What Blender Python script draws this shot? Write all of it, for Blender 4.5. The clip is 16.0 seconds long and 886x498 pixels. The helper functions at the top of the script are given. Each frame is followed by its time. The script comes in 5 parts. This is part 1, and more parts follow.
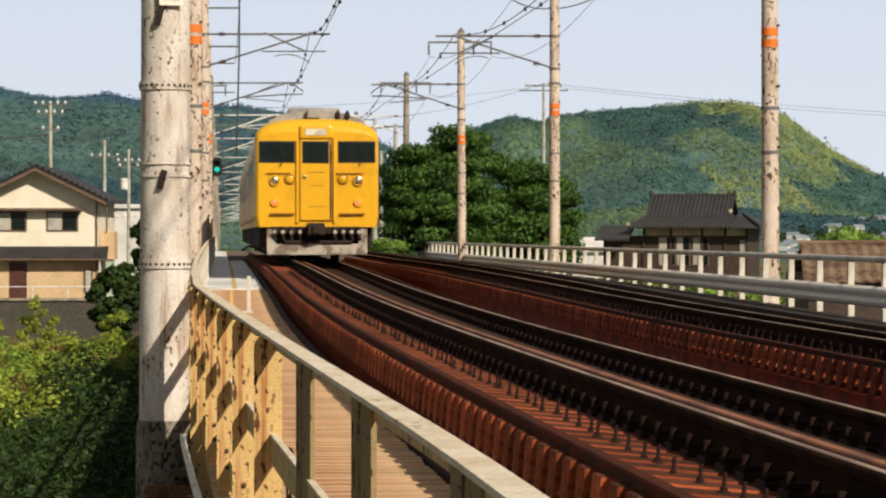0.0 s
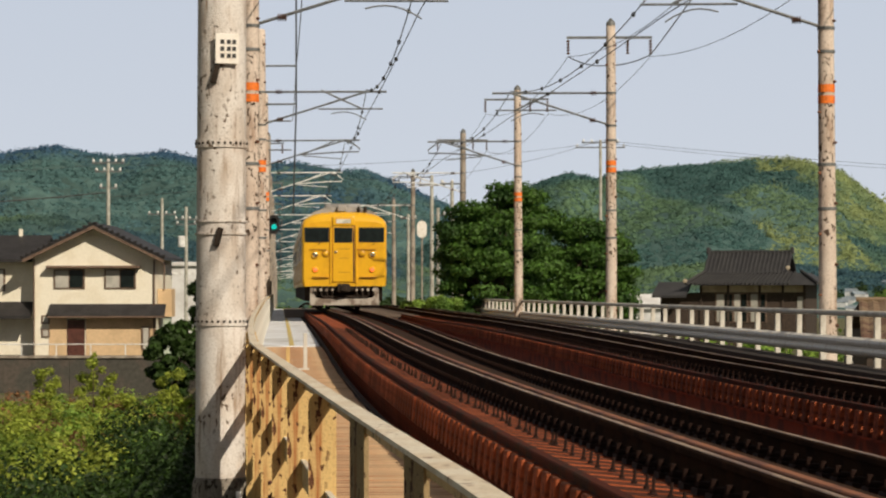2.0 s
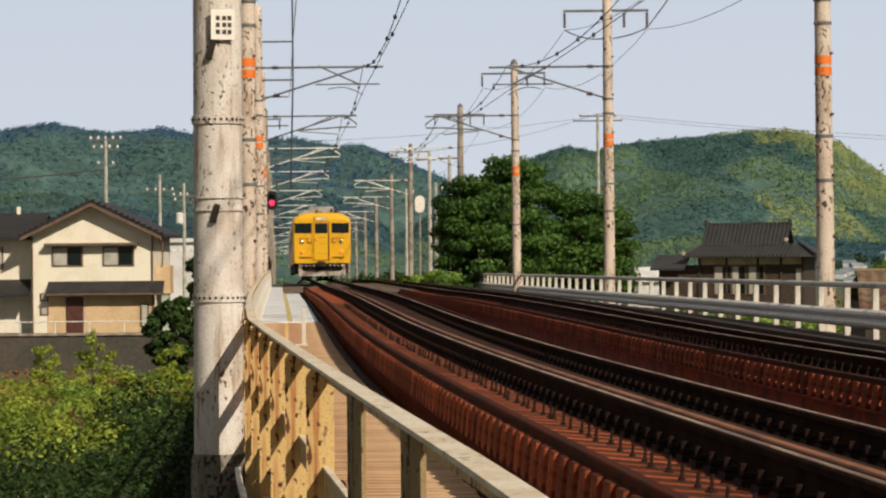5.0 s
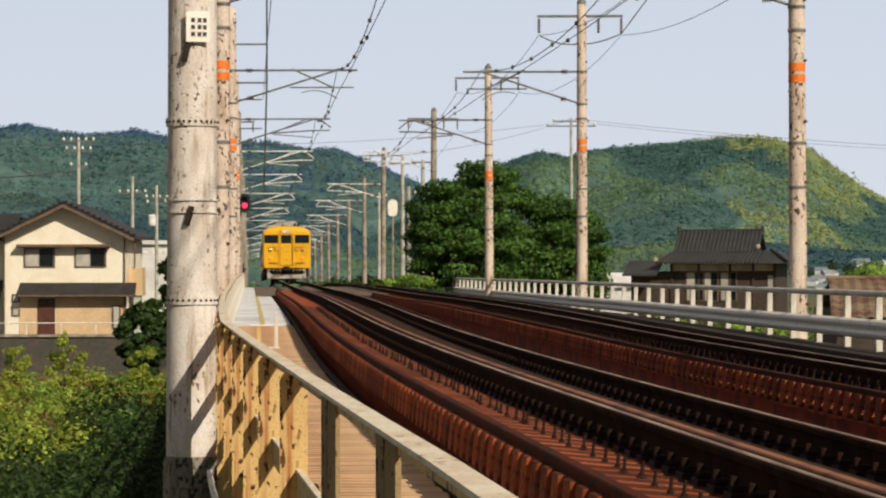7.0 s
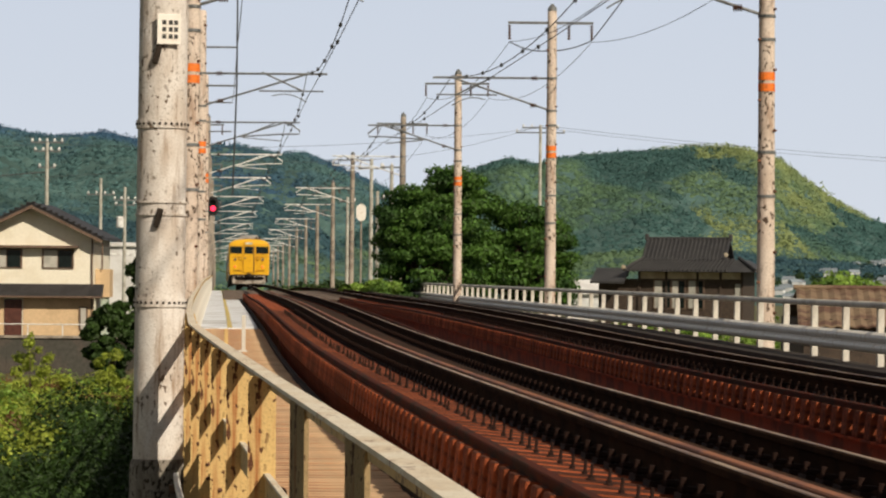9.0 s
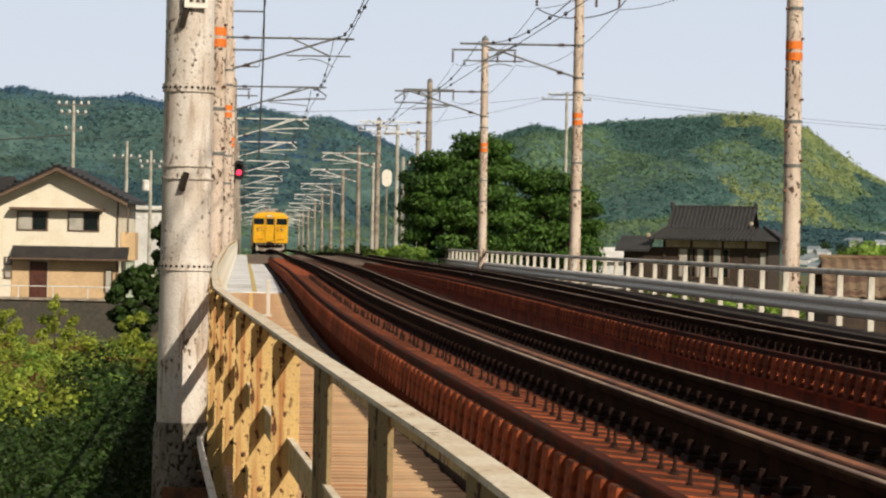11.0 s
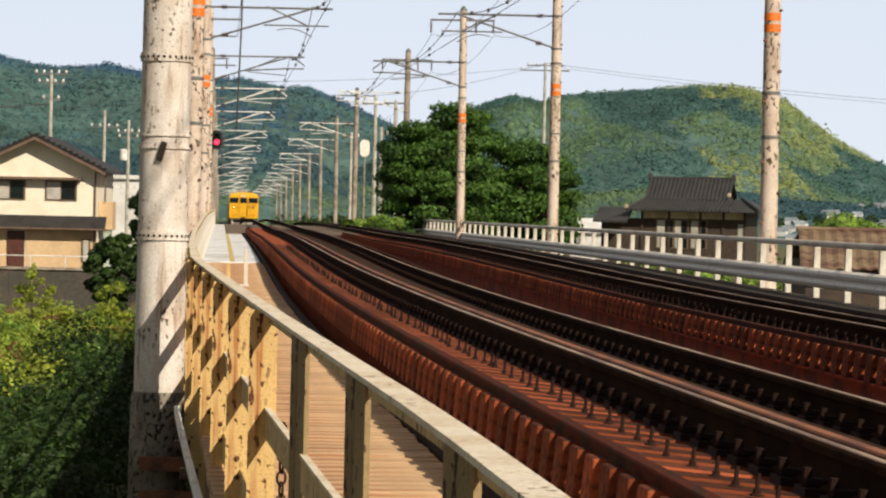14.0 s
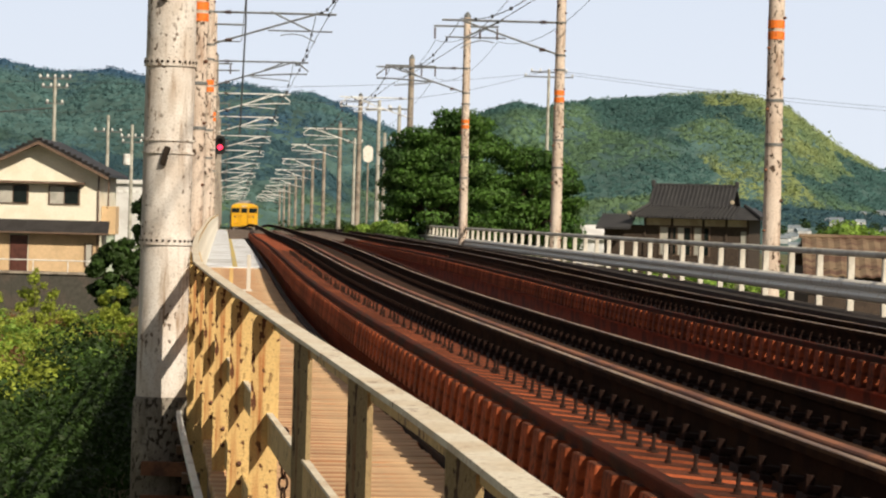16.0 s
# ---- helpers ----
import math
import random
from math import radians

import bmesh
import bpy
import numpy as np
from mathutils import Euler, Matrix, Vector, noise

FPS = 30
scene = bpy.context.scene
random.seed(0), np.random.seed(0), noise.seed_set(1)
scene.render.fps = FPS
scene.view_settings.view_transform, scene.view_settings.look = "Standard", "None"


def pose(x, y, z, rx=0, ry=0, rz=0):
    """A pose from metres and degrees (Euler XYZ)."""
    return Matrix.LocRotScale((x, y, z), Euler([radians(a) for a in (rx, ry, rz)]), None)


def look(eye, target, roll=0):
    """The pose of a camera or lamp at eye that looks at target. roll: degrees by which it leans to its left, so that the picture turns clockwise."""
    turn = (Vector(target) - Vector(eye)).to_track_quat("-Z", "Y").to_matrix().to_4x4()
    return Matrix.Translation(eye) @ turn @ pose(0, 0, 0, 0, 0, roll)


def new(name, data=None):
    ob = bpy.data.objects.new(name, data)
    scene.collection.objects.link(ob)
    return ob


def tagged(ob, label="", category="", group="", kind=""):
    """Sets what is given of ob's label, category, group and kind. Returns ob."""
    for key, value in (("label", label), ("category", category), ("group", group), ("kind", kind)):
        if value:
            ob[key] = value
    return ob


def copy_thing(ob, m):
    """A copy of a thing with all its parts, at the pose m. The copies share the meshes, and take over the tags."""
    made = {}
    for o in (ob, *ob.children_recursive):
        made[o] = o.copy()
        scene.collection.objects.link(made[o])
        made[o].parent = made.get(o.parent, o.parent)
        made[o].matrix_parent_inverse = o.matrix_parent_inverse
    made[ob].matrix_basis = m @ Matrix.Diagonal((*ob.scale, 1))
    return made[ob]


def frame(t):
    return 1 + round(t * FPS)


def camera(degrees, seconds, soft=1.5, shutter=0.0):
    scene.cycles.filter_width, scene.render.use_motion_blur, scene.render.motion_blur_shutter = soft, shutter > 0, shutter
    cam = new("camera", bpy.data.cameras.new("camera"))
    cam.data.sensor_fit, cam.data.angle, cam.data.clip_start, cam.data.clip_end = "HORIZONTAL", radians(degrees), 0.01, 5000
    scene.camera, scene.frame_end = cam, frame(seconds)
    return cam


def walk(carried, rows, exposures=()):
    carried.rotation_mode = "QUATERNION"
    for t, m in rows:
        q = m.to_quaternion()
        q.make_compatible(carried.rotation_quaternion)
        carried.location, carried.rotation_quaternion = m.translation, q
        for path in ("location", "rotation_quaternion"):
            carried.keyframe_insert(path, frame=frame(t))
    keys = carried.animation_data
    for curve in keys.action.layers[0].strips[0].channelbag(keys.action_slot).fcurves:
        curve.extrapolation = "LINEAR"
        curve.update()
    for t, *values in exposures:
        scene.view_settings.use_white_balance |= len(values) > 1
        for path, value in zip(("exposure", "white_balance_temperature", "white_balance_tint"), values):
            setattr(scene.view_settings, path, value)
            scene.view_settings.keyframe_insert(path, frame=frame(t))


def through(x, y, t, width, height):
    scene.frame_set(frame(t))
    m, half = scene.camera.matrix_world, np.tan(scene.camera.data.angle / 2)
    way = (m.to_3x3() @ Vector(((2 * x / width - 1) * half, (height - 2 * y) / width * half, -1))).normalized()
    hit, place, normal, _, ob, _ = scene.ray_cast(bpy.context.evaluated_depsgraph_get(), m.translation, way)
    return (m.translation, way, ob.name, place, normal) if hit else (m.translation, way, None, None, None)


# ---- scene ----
# ---------------------------------------------------------------- camera
EYE = (0.0, 0.0, 0.85)


def aim(pitch, yaw, roll, shift=0.0):
    """A pose at EYE: degrees by which the view sinks, turns right and leans; metres of sway to the right."""
    m = Matrix.Rotation(radians(-yaw), 4, "Z") @ Matrix.Rotation(radians(-pitch), 4, "X")
    return Matrix.Translation((EYE[0] + shift, EYE[1], EYE[2])) @ m @ Matrix.Rotation(radians(-roll), 4, "Y") @ Matrix.Rotation(radians(90), 4, "X")


cam = camera(17.826, 16.0, soft=2.2)
walk(cam, [
    (0.0, aim(0.286, 0.000, 0.000)),
    (0.5, aim(0.722, 0.318, 0.122, 0.003)),
    (1.0, aim(-0.094, -0.196, 0.183, 0.007)),
    (1.5, aim(-0.402, -0.464, 0.138, 0.009)),
    (2.0, aim(-0.873, -1.155, -0.069, 0.010)),
    (2.5, aim(-1.060, -1.194, -0.271, 0.016)),
    (3.0, aim(-0.833, -1.313, -0.547, 0.020)),
    (3.5, aim(-0.728, -1.196, -0.678, 0.020)),
    (4.0, aim(-0.860, -1.189, -0.641, 0.020)),
    (4.2, aim(-0.637, -1.229, -0.602, 0.020)),
    (6.3, aim(-0.269, -0.903, -0.343, 0.012)),
    (6.5, aim(-0.425, -0.925, -0.299, 0.012)),
    (7.0, aim(-0.439, -0.562, -0.081, 0.008)),
    (7.5, aim(-0.534, -0.457, 0.014, 0.004)),
    (8.0, aim(-0.503, -0.247, 0.197)),
    (8.5, aim(-0.518, -0.054, 0.388)),
    (9.0, aim(-0.549, 0.087, 0.539)),
    (11.3, aim(0.239, -0.428, 1.116)),
    (11.5, aim(0.266, -0.008, 1.178)),
    (12.0, aim(0.132, -0.030, 1.250)),
    (12.5, aim(0.169, 0.090, 1.247)),
    (13.0, aim(0.333, 0.170, 1.238)),
    (13.5, aim(0.649, 0.171, 1.245)),
    (14.0, aim(0.735, 0.050, 1.271)),
    (14.5, aim(0.712, 0.403, 1.305)),
    (15.0, aim(0.675, 0.299, 1.333)),
    (15.5, aim(0.531, 0.121, 1.473)),
    (16.0, aim(0.614, -0.011, 1.511)),
], [(0.0, 0.06), (0.5, 0.15), (1.0, 0.02), (2.0, -0.18), (3.0, -0.23), (4.0, -0.20), (6.5, -0.05), (9.0, -0.08), (11.5, 0.06), (16.0, 0.18)])

# ---------------------------------------------------------------- light
SUN_AZ, SUN_EL = 145.0, 36.5        # degrees: clockwise from +y, above the horizon
world = bpy.data.worlds.new("sky")
scene.world = world
world.use_nodes = True
nt = world.node_tree
sky = nt.nodes.new("ShaderNodeTexSky")
sky.sky_type = "NISHITA"
sky.sun_disc = False
sky.sun_elevation = radians(SUN_EL)
sky.sun_rotation = radians(SUN_AZ)
sky.dust_density = 0.8
sky.air_density = 1.0
sky.ozone_density = 2.0
veil = nt.nodes.new("ShaderNodeMix")
veil.data_type = "RGBA"
veil.inputs[0].default_value = 0.80
veil.inputs[7].default_value = (5.9, 5.65, 5.3, 1)      # thin white haze over the whole sky
nt.links.new(sky.outputs[0], veil.inputs[6])
nt.links.new(veil.outputs[2], nt.nodes["Background"].inputs[0])
nt.nodes["Background"].inputs[1].default_value = 0.041
sun = new("sun", bpy.data.lights.new("sun", "SUN"))
sun.data.energy = 4.8
sun.data.angle = radians(0.6)
sun.data.color = (1.0, 0.86, 0.67)
_az, _el = radians(SUN_AZ), radians(SUN_EL)
SUN_DIR = Vector((math.sin(_az) * math.cos(_el), math.cos(_az) * math.cos(_el), math.sin(_el)))
sun.matrix_world = look(SUN_DIR * 50, (0, 0, 0))


def build_sky_backdrop():
    """The hazy northern sky, far behind the hills."""
    m = bpy.data.materials.new("hazy sky")
    m.use_nodes = True
    t = m.node_tree
    t.nodes.remove(t.nodes["Principled BSDF"])
    em = t.nodes.new("ShaderNodeEmission")
    co = t.nodes.new("ShaderNodeTexCoord")
    sep = t.nodes.new("ShaderNodeSeparateXYZ")
    ramp = t.nodes.new("ShaderNodeValToRGB")
    ramp.color_ramp.elements[0].color = (0.74, 0.785, 0.85, 1)
    ramp.color_ramp.elements[1].color = (0.565, 0.64, 0.775, 1)
    t.links.new(co.outputs["Generated"], sep.inputs[0])
    t.links.new(sep.outputs[2], ramp.inputs[0])
    t.links.new(ramp.outputs[0], em.inputs[0])
    t.links.new(em.outputs[0], t.nodes["Material Output"].inputs[0])
    co, faces = [], []
    for i in range(41):
        a = radians(-32 + 1.6 * i)
        for z in (-200, 150, 400, 650, 900):
            co.append((math.sin(a) * 4300, math.cos(a) * 4300, z))
    for i in range(40):
        for j in range(4):
            a = i * 5 + j
            faces.append((a, a + 5, a + 6, a + 1))
    me = bpy.data.meshes.new("backdrop")
    me.from_pydata(co, [], faces)
    me.materials.append(m)
    tagged(new("backdrop", me), "pale hazy sky behind the hills", "sky", kind="structure")


# ---------------------------------------------------------------- materials
def material(name, base, rough=0.6, metal=0.0, spots=None, amount=0.5, scale=4.0, fine=40.0,
             vary=0.25, bump=0.3, dist=0.01, stretch=(1, 1, 1), per_object=0.0, per_island=0.0, spec=0.5,
             coords="Object"):
    """A node material: base colour broken by fine noise, a second colour in spots, and relief."""
    m = bpy.data.materials.new(name)
    m.use_nodes = True
    t = m.node_tree
    n, link = t.nodes, t.links
    bsdf = n["Principled BSDF"]
    co = n.new("ShaderNodeTexCoord")
    mp = n.new("ShaderNodeMapping")
    mp.inputs["Scale"].default_value = stretch
    link.new(co.outputs[coords], mp.inputs[0])
    a = n.new("ShaderNodeTexNoise")
    a.inputs["Scale"].default_value, a.inputs["Detail"].default_value = scale, 6
    b = n.new("ShaderNodeTexNoise")
    b.inputs["Scale"].default_value, b.inputs["Detail"].default_value = fine, 4
    for x in (a, b):
        link.new(mp.outputs[0], x.inputs["Vector"])
    ramp = n.new("ShaderNodeMapRange")
    ramp.inputs[1].default_value, ramp.inputs[2].default_value = 0.62 - 0.3 * amount, 0.72 - 0.3 * amount
    link.new(a.outputs[0], ramp.inputs[0])
    mix = n.new("ShaderNodeMix")
    mix.data_type = "RGBA"
    mix.inputs[6].default_value = (*base, 1)
    mix.inputs[7].default_value = (*(spots or [c * 0.7 for c in base]), 1)
    link.new(ramp.outputs[0], mix.inputs[0])
    hsv = n.new("ShaderNodeHueSaturation")
    link.new(mix.outputs[2], hsv.inputs["Color"])
    val = n.new("ShaderNodeMapRange")
    val.inputs[1].default_value, val.inputs[2].default_value = 0.25, 0.75
    val.inputs[3].default_value, val.inputs[4].default_value = 1 - vary, 1 + vary
    link.new(b.outputs[0], val.inputs[0])
    out = val.outputs[0]
    for amount_, node, socket in ((per_object, "ShaderNodeObjectInfo", "Random"), (per_island, "ShaderNodeNewGeometry", "Random Per Island")):
        if amount_:
            src = n.new(node)
            r = n.new("ShaderNodeMapRange")
            r.inputs[3].default_value, r.inputs[4].default_value = 1 - amount_, 1 + amount_
            link.new(src.outputs[socket], r.inputs[0])
            mul = n.new("ShaderNodeMath")
            mul.operation = "MULTIPLY"
            link.new(out, mul.inputs[0])
            link.new(r.outputs[0], mul.inputs[1])
            out = mul.outputs[0]
    link.new(out, hsv.inputs["Value"])
    link.new(hsv.outputs[0], bsdf.inputs["Base Color"])
    bsdf.inputs["Roughness"].default_value = rough
    bsdf.inputs["Metallic"].default_value = metal
    bsdf.inputs["Specular IOR Level"].default_value = spec
    if bump:
        bp = n.new("ShaderNodeBump")
        bp.inputs["Strength"].default_value, bp.inputs["Distance"].default_value = bump, dist
        link.new(b.outputs[0], bp.inputs["Height"])
        link.new(bp.outputs[0], bsdf.inputs["Normal"])
    return m


def weathered(name, pale, other, streak, flake, rough=0.8, flakes=0.5, streaks=0.5, size=1.0, bump=0.5):
    """Old paint or concrete: two pale tones in patches, brown runs down it, dark flaked-off spots in clusters."""
    m = bpy.data.materials.new(name)
    m.use_nodes = True
    t = m.node_tree
    n, link = t.nodes, t.links
    bsdf = n["Principled BSDF"]
    co = n.new("ShaderNodeTexCoord")

    def noise_at(scale, stretch, detail=5):
        mp = n.new("ShaderNodeMapping")
        mp.inputs["Scale"].default_value = stretch
        link.new(co.outputs["Object"], mp.inputs[0])
        x = n.new("ShaderNodeTexNoise")
        x.inputs["Scale"].default_value, x.inputs["Detail"].default_value = scale * size, detail
        link.new(mp.outputs[0], x.inputs["Vector"])
        return x.outputs[0]

    def band(src, lo, hi):
        r = n.new("ShaderNodeMapRange")
        r.inputs[1].default_value, r.inputs[2].default_value = lo, hi
        link.new(src, r.inputs[0])
        return r.outputs[0]

    def mul(a, b):
        x = n.new("ShaderNodeMath")
        x.operation = "MULTIPLY"
        link.new(a, x.inputs[0])
        link.new(b, x.inputs[1])
        return x.outputs[0]

    def over(under, colour, fac):
        x = n.new("ShaderNodeMix")
        x.data_type = "RGBA"
        link.new(fac, x.inputs[0])
        if isinstance(under, tuple):
            x.inputs[6].default_value = (*under, 1)
        else:
            link.new(under, x.inputs[6])
        x.inputs[7].default_value = (*colour, 1)
        return x.outputs[2]

    c = over(pale, other, band(noise_at(5.0, (1, 1, 0.5)), 0.42, 0.62))
    fine = noise_at(70.0, (1, 1, 1))
    c = over(c, tuple(v * 0.72 for v in other), band(fine, 0.5, 0.75))
    runs = mul(band(noise_at(17.0, (1, 1, 0.10)), 0.68 - 0.16 * streaks, 0.78 - 0.12 * streaks), band(noise_at(4.0, (1, 1, 0.4)), 0.40, 0.6))
    c = over(c, streak, runs)
    spots = mul(band(noise_at(27.0, (1, 1, 0.6), 3), 0.66 - 0.14 * flakes, 0.69 - 0.14 * flakes), band(noise_at(3.2, (1, 1, 0.7)), 0.55 - 0.2 * flakes, 0.65 - 0.2 * flakes))
    c = over(c, flake, spots)
    link.new(c, bsdf.inputs["Base Color"])
    bsdf.inputs["Roughness"].default_value = rough
    bsdf.inputs["Specular IOR Level"].default_value = 0.3
    h = n.new("ShaderNodeMath")
    h.operation = "SUBTRACT"
    link.new(fine, h.inputs[0])
    link.new(spots, h.inputs[1])
    bp = n.new("ShaderNodeBump")
    bp.inputs["Strength"].default_value, bp.inputs["Distance"].default_value = bump, 0.006
    link.new(h.outputs[0], bp.inputs["Height"])
    link.new(bp.outputs[0], bsdf.inputs["Normal"])
    return m


def leaf_material(name, base, spots, amount=0.5, scale=0.4, per_island=0.45, through=0.35):
    """Foliage: two greens in patches, uneven from leaf to leaf, letting some light through."""
    m = material(name, base, 0.55, spots=spots, amount=amount, scale=scale, fine=3.0 if scale > 0.1 else 0.09, vary=0.2, bump=0, per_island=per_island, spec=0.3 if scale > 0.1 else 0.03)
    t = m.node_tree
    bsdf, outn = t.nodes["Principled BSDF"], t.nodes["Material Output"]
    tr = t.nodes.new("ShaderNodeBsdfTranslucent")
    t.links.new(bsdf.inputs["Base Color"].links[0].from_socket, tr.inputs[0])
    ms = t.nodes.new("ShaderNodeMixShader")
    ms.inputs[0].default_value = through
    t.links.new(bsdf.outputs[0], ms.inputs[1])
    t.links.new(tr.outputs[0], ms.inputs[2])
    t.links.new(ms.outputs[0], outn.inputs[0])
    return m


def glow(name, color, strength):
    m = bpy.data.materials.new(name)
    m.use_nodes = True
    b = m.node_tree.nodes["Principled BSDF"]
    b.inputs["Base Color"].default_value = (*color, 1)
    b.inputs["Emission Color"].default_value = (*color, 1)
    b.inputs["Emission Strength"].default_value = strength
    return m


M_rail = material("rusty rail web", (0.034, 0.018, 0.010), 0.95, 0.0, spots=(0.022, 0.012, 0.008), scale=3, fine=60, bump=0.3, spec=0.02)
M_head = material("worn rail head", (0.52, 0.36, 0.22), 0.48, 0.6, spots=(0.28, 0.16, 0.09), scale=1.5, fine=30, vary=0.15, bump=0.1, stretch=(6, 0.3, 1))
M_guard = material("brown guard rail", (0.26, 0.095, 0.040), 0.75, 0.0, spots=(0.15, 0.055, 0.03), scale=2, fine=40, bump=0.2)
M_sleeper = material("rust-red sleeper", (0.27, 0.068, 0.028), 0.9, spots=(0.12, 0.034, 0.018), scale=5, fine=50, per_object=0.4, bump=0.5, stretch=(1, 4, 4), spec=0.2)
M_sleeper_top = material("darker sleeper top", (0.115, 0.036, 0.018), 0.9, spots=(0.05, 0.02, 0.012), scale=6, fine=45, vary=0.35, per_object=0.35, bump=0.5, stretch=(1, 4, 4), spec=0.15)
M_timber = material("dark guard timber", (0.070, 0.017, 0.009), 0.95, spots=(0.04, 0.018, 0.012), scale=3, fine=40, bump=0.4, stretch=(4, 0.6, 4), spec=0.1)
M_girder = material("red oxide girder", (0.46, 0.090, 0.034), 0.8, spots=(0.22, 0.055, 0.028), scale=3, fine=30, per_object=0.15, bump=0.3)
M_bolt = material("dark bolt steel", (0.030, 0.013, 0.009), 0.8, 0.0, fine=60, spec=0.2)
M_board = material("sun-bleached brown walkway board", (0.58, 0.39, 0.225), 0.85, spots=(0.36, 0.17, 0.08), amount=0.5, scale=1.1, fine=9, vary=0.25, per_object=0.13, bump=0.3, stretch=(1, 1.3, 1), coords="Object")
# pale blue takes in the sun and sky that the plates reflect
M_plate = material("steel walkway plate, reflection in colour", (0.80, 0.83, 0.88), 0.55, 0.0, spots=(0.50, 0.50, 0.50), scale=1.2, fine=12, vary=0.12, bump=0.1)
M_yellow_line = material("yellow line paint", (0.62, 0.46, 0.10), 0.7, spots=(0.45, 0.38, 0.2), scale=2, fine=15)
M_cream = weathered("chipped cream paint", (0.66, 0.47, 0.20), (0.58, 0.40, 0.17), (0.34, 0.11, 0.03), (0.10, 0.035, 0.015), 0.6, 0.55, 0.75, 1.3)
# the cream again, darkened: shade on the near posts is put into the paint
M_cream_shade = weathered("grimy cream paint, darkened for shade", (0.34, 0.255, 0.13), (0.26, 0.19, 0.10), (0.19, 0.07, 0.025), (0.06, 0.025, 0.012), 0.7, 0.5, 0.6, 1.3)
M_cream_top = weathered("weathered cream coping", (0.76, 0.70, 0.58), (0.66, 0.56, 0.42), (0.46, 0.24, 0.11), (0.20, 0.09, 0.045), 0.6, 0.35, 0.5, 1.2)
M_rust = material("rusted steel", (0.20, 0.085, 0.045), 0.8, spots=(0.10, 0.045, 0.03), scale=6, fine=40, bump=0.5)
M_fence = material("dull white fence paint", (0.60, 0.58, 0.53), 0.6, spots=(0.44, 0.41, 0.36), amount=0.3, scale=1.5, fine=18, vary=0.12, bump=0.2)
M_conc_near = weathered("flaking pale concrete", (0.73, 0.70, 0.675), (0.60, 0.54, 0.49), (0.30, 0.215, 0.15), (0.17, 0.13, 0.10), 0.85, 0.42, 0.9, 1.15, 0.7)
M_conc = weathered("pinkish concrete", (0.68, 0.59, 0.52), (0.55, 0.45, 0.38), (0.26, 0.15, 0.09), (0.085, 0.058, 0.042), 0.85, 0.6, 0.85, 0.5, 0.5)
M_conc_far = material("grey brown concrete", (0.34, 0.30, 0.255), 0.9, spots=(0.22, 0.185, 0.155), scale=1.5, fine=8, bump=0.2)
M_pole = material("pale grey concrete pole", (0.46, 0.46, 0.42), 0.9, spots=(0.34, 0.33, 0.29), scale=1.5, fine=8, bump=0.2)
M_foot = weathered("stained concrete, darkened for shadow", (0.30, 0.275, 0.24), (0.17, 0.15, 0.125), (0.10, 0.08, 0.06), (0.05, 0.042, 0.034), 0.95, 0.8, 0.7, 1.2, 0.8)
M_orange = material("orange band paint", (0.80, 0.19, 0.02), 0.6, spots=(0.55, 0.12, 0.02), amount=0.3, scale=4, fine=20)
M_wire = material("dark wire", (0.055, 0.06, 0.065), 0.6, 0.2, vary=0.1, bump=0)
# paleness takes in the sun shining on the far mast arms
M_galv = material("sun-bright galvanised tube", (0.78, 0.80, 0.80), 0.5, 0.0, spots=(0.6, 0.6, 0.6), scale=3, fine=20, vary=0.1, bump=0.1)
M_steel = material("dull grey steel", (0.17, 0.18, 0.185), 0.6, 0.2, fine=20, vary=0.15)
M_insul = material("brown insulator", (0.10, 0.055, 0.04), 0.3, vary=0.1, bump=0)
M_sign = material("white enamel plate", (0.84, 0.81, 0.76), 0.5, spots=(0.68, 0.62, 0.54), amount=0.2, scale=6, fine=20, vary=0.06)
M_ink = material("black sign paint", (0.04, 0.04, 0.04), 0.6, vary=0.1, bump=0)
M_train = material("golden yellow train paint", (0.75, 0.415, 0.016), 0.30, spots=(0.68, 0.36, 0.016), amount=0.3, scale=1.2, fine=6, vary=0.05, bump=0.04)
M_train_dark = material("yellow paint in panel gaps", (0.46, 0.22, 0.014), 0.5, vary=0.1, bump=0)
M_roof = material("grey train roof", (0.33, 0.32, 0.31), 0.7, spots=(0.22, 0.21, 0.2), scale=1.5, fine=10, vary=0.12, bump=0.2)
M_glass = material("dark window glass", (0.010, 0.016, 0.016), 0.08, vary=0.05, bump=0, spec=0.35)
M_rubber = material("black rubber", (0.02, 0.02, 0.02), 0.7, vary=0.1, bump=0)
M_under = material("sooty underframe", (0.036, 0.027, 0.021), 0.85, fine=30, vary=0.3, spec=0.2)
M_shade_strip = material("dark brown strip for shade", (0.028, 0.016, 0.010), 0.9, spots=(0.045, 0.022, 0.012), scale=2.0, fine=25, vary=0.3, bump=0.3, spec=0.08)
M_skirt = material("dirty grey snowplough", (0.42, 0.385, 0.34), 0.7, spots=(0.18, 0.14, 0.11), scale=3, fine=18, vary=0.2)
M_chrome = material("headlamp reflector", (0.80, 0.66, 0.42), 0.15, 0.9, vary=0.05, bump=0)
M_tail = glow("red tail lamp", (1.0, 0.16, 0.05), 1.2)
M_blind = material("white destination blind", (0.70, 0.68, 0.60), 0.4, vary=0.05, bump=0)
M_wall = material("cream house render", (0.84, 0.80, 0.68), 0.85, spots=(0.79, 0.74, 0.61), scale=0.8, fine=8, vary=0.06, bump=0.1)
M_wall_tan = material("tan house render", (0.66, 0.48, 0.29), 0.85, spots=(0.58, 0.42, 0.25), scale=0.8, fine=8, vary=0.08, bump=0.1)
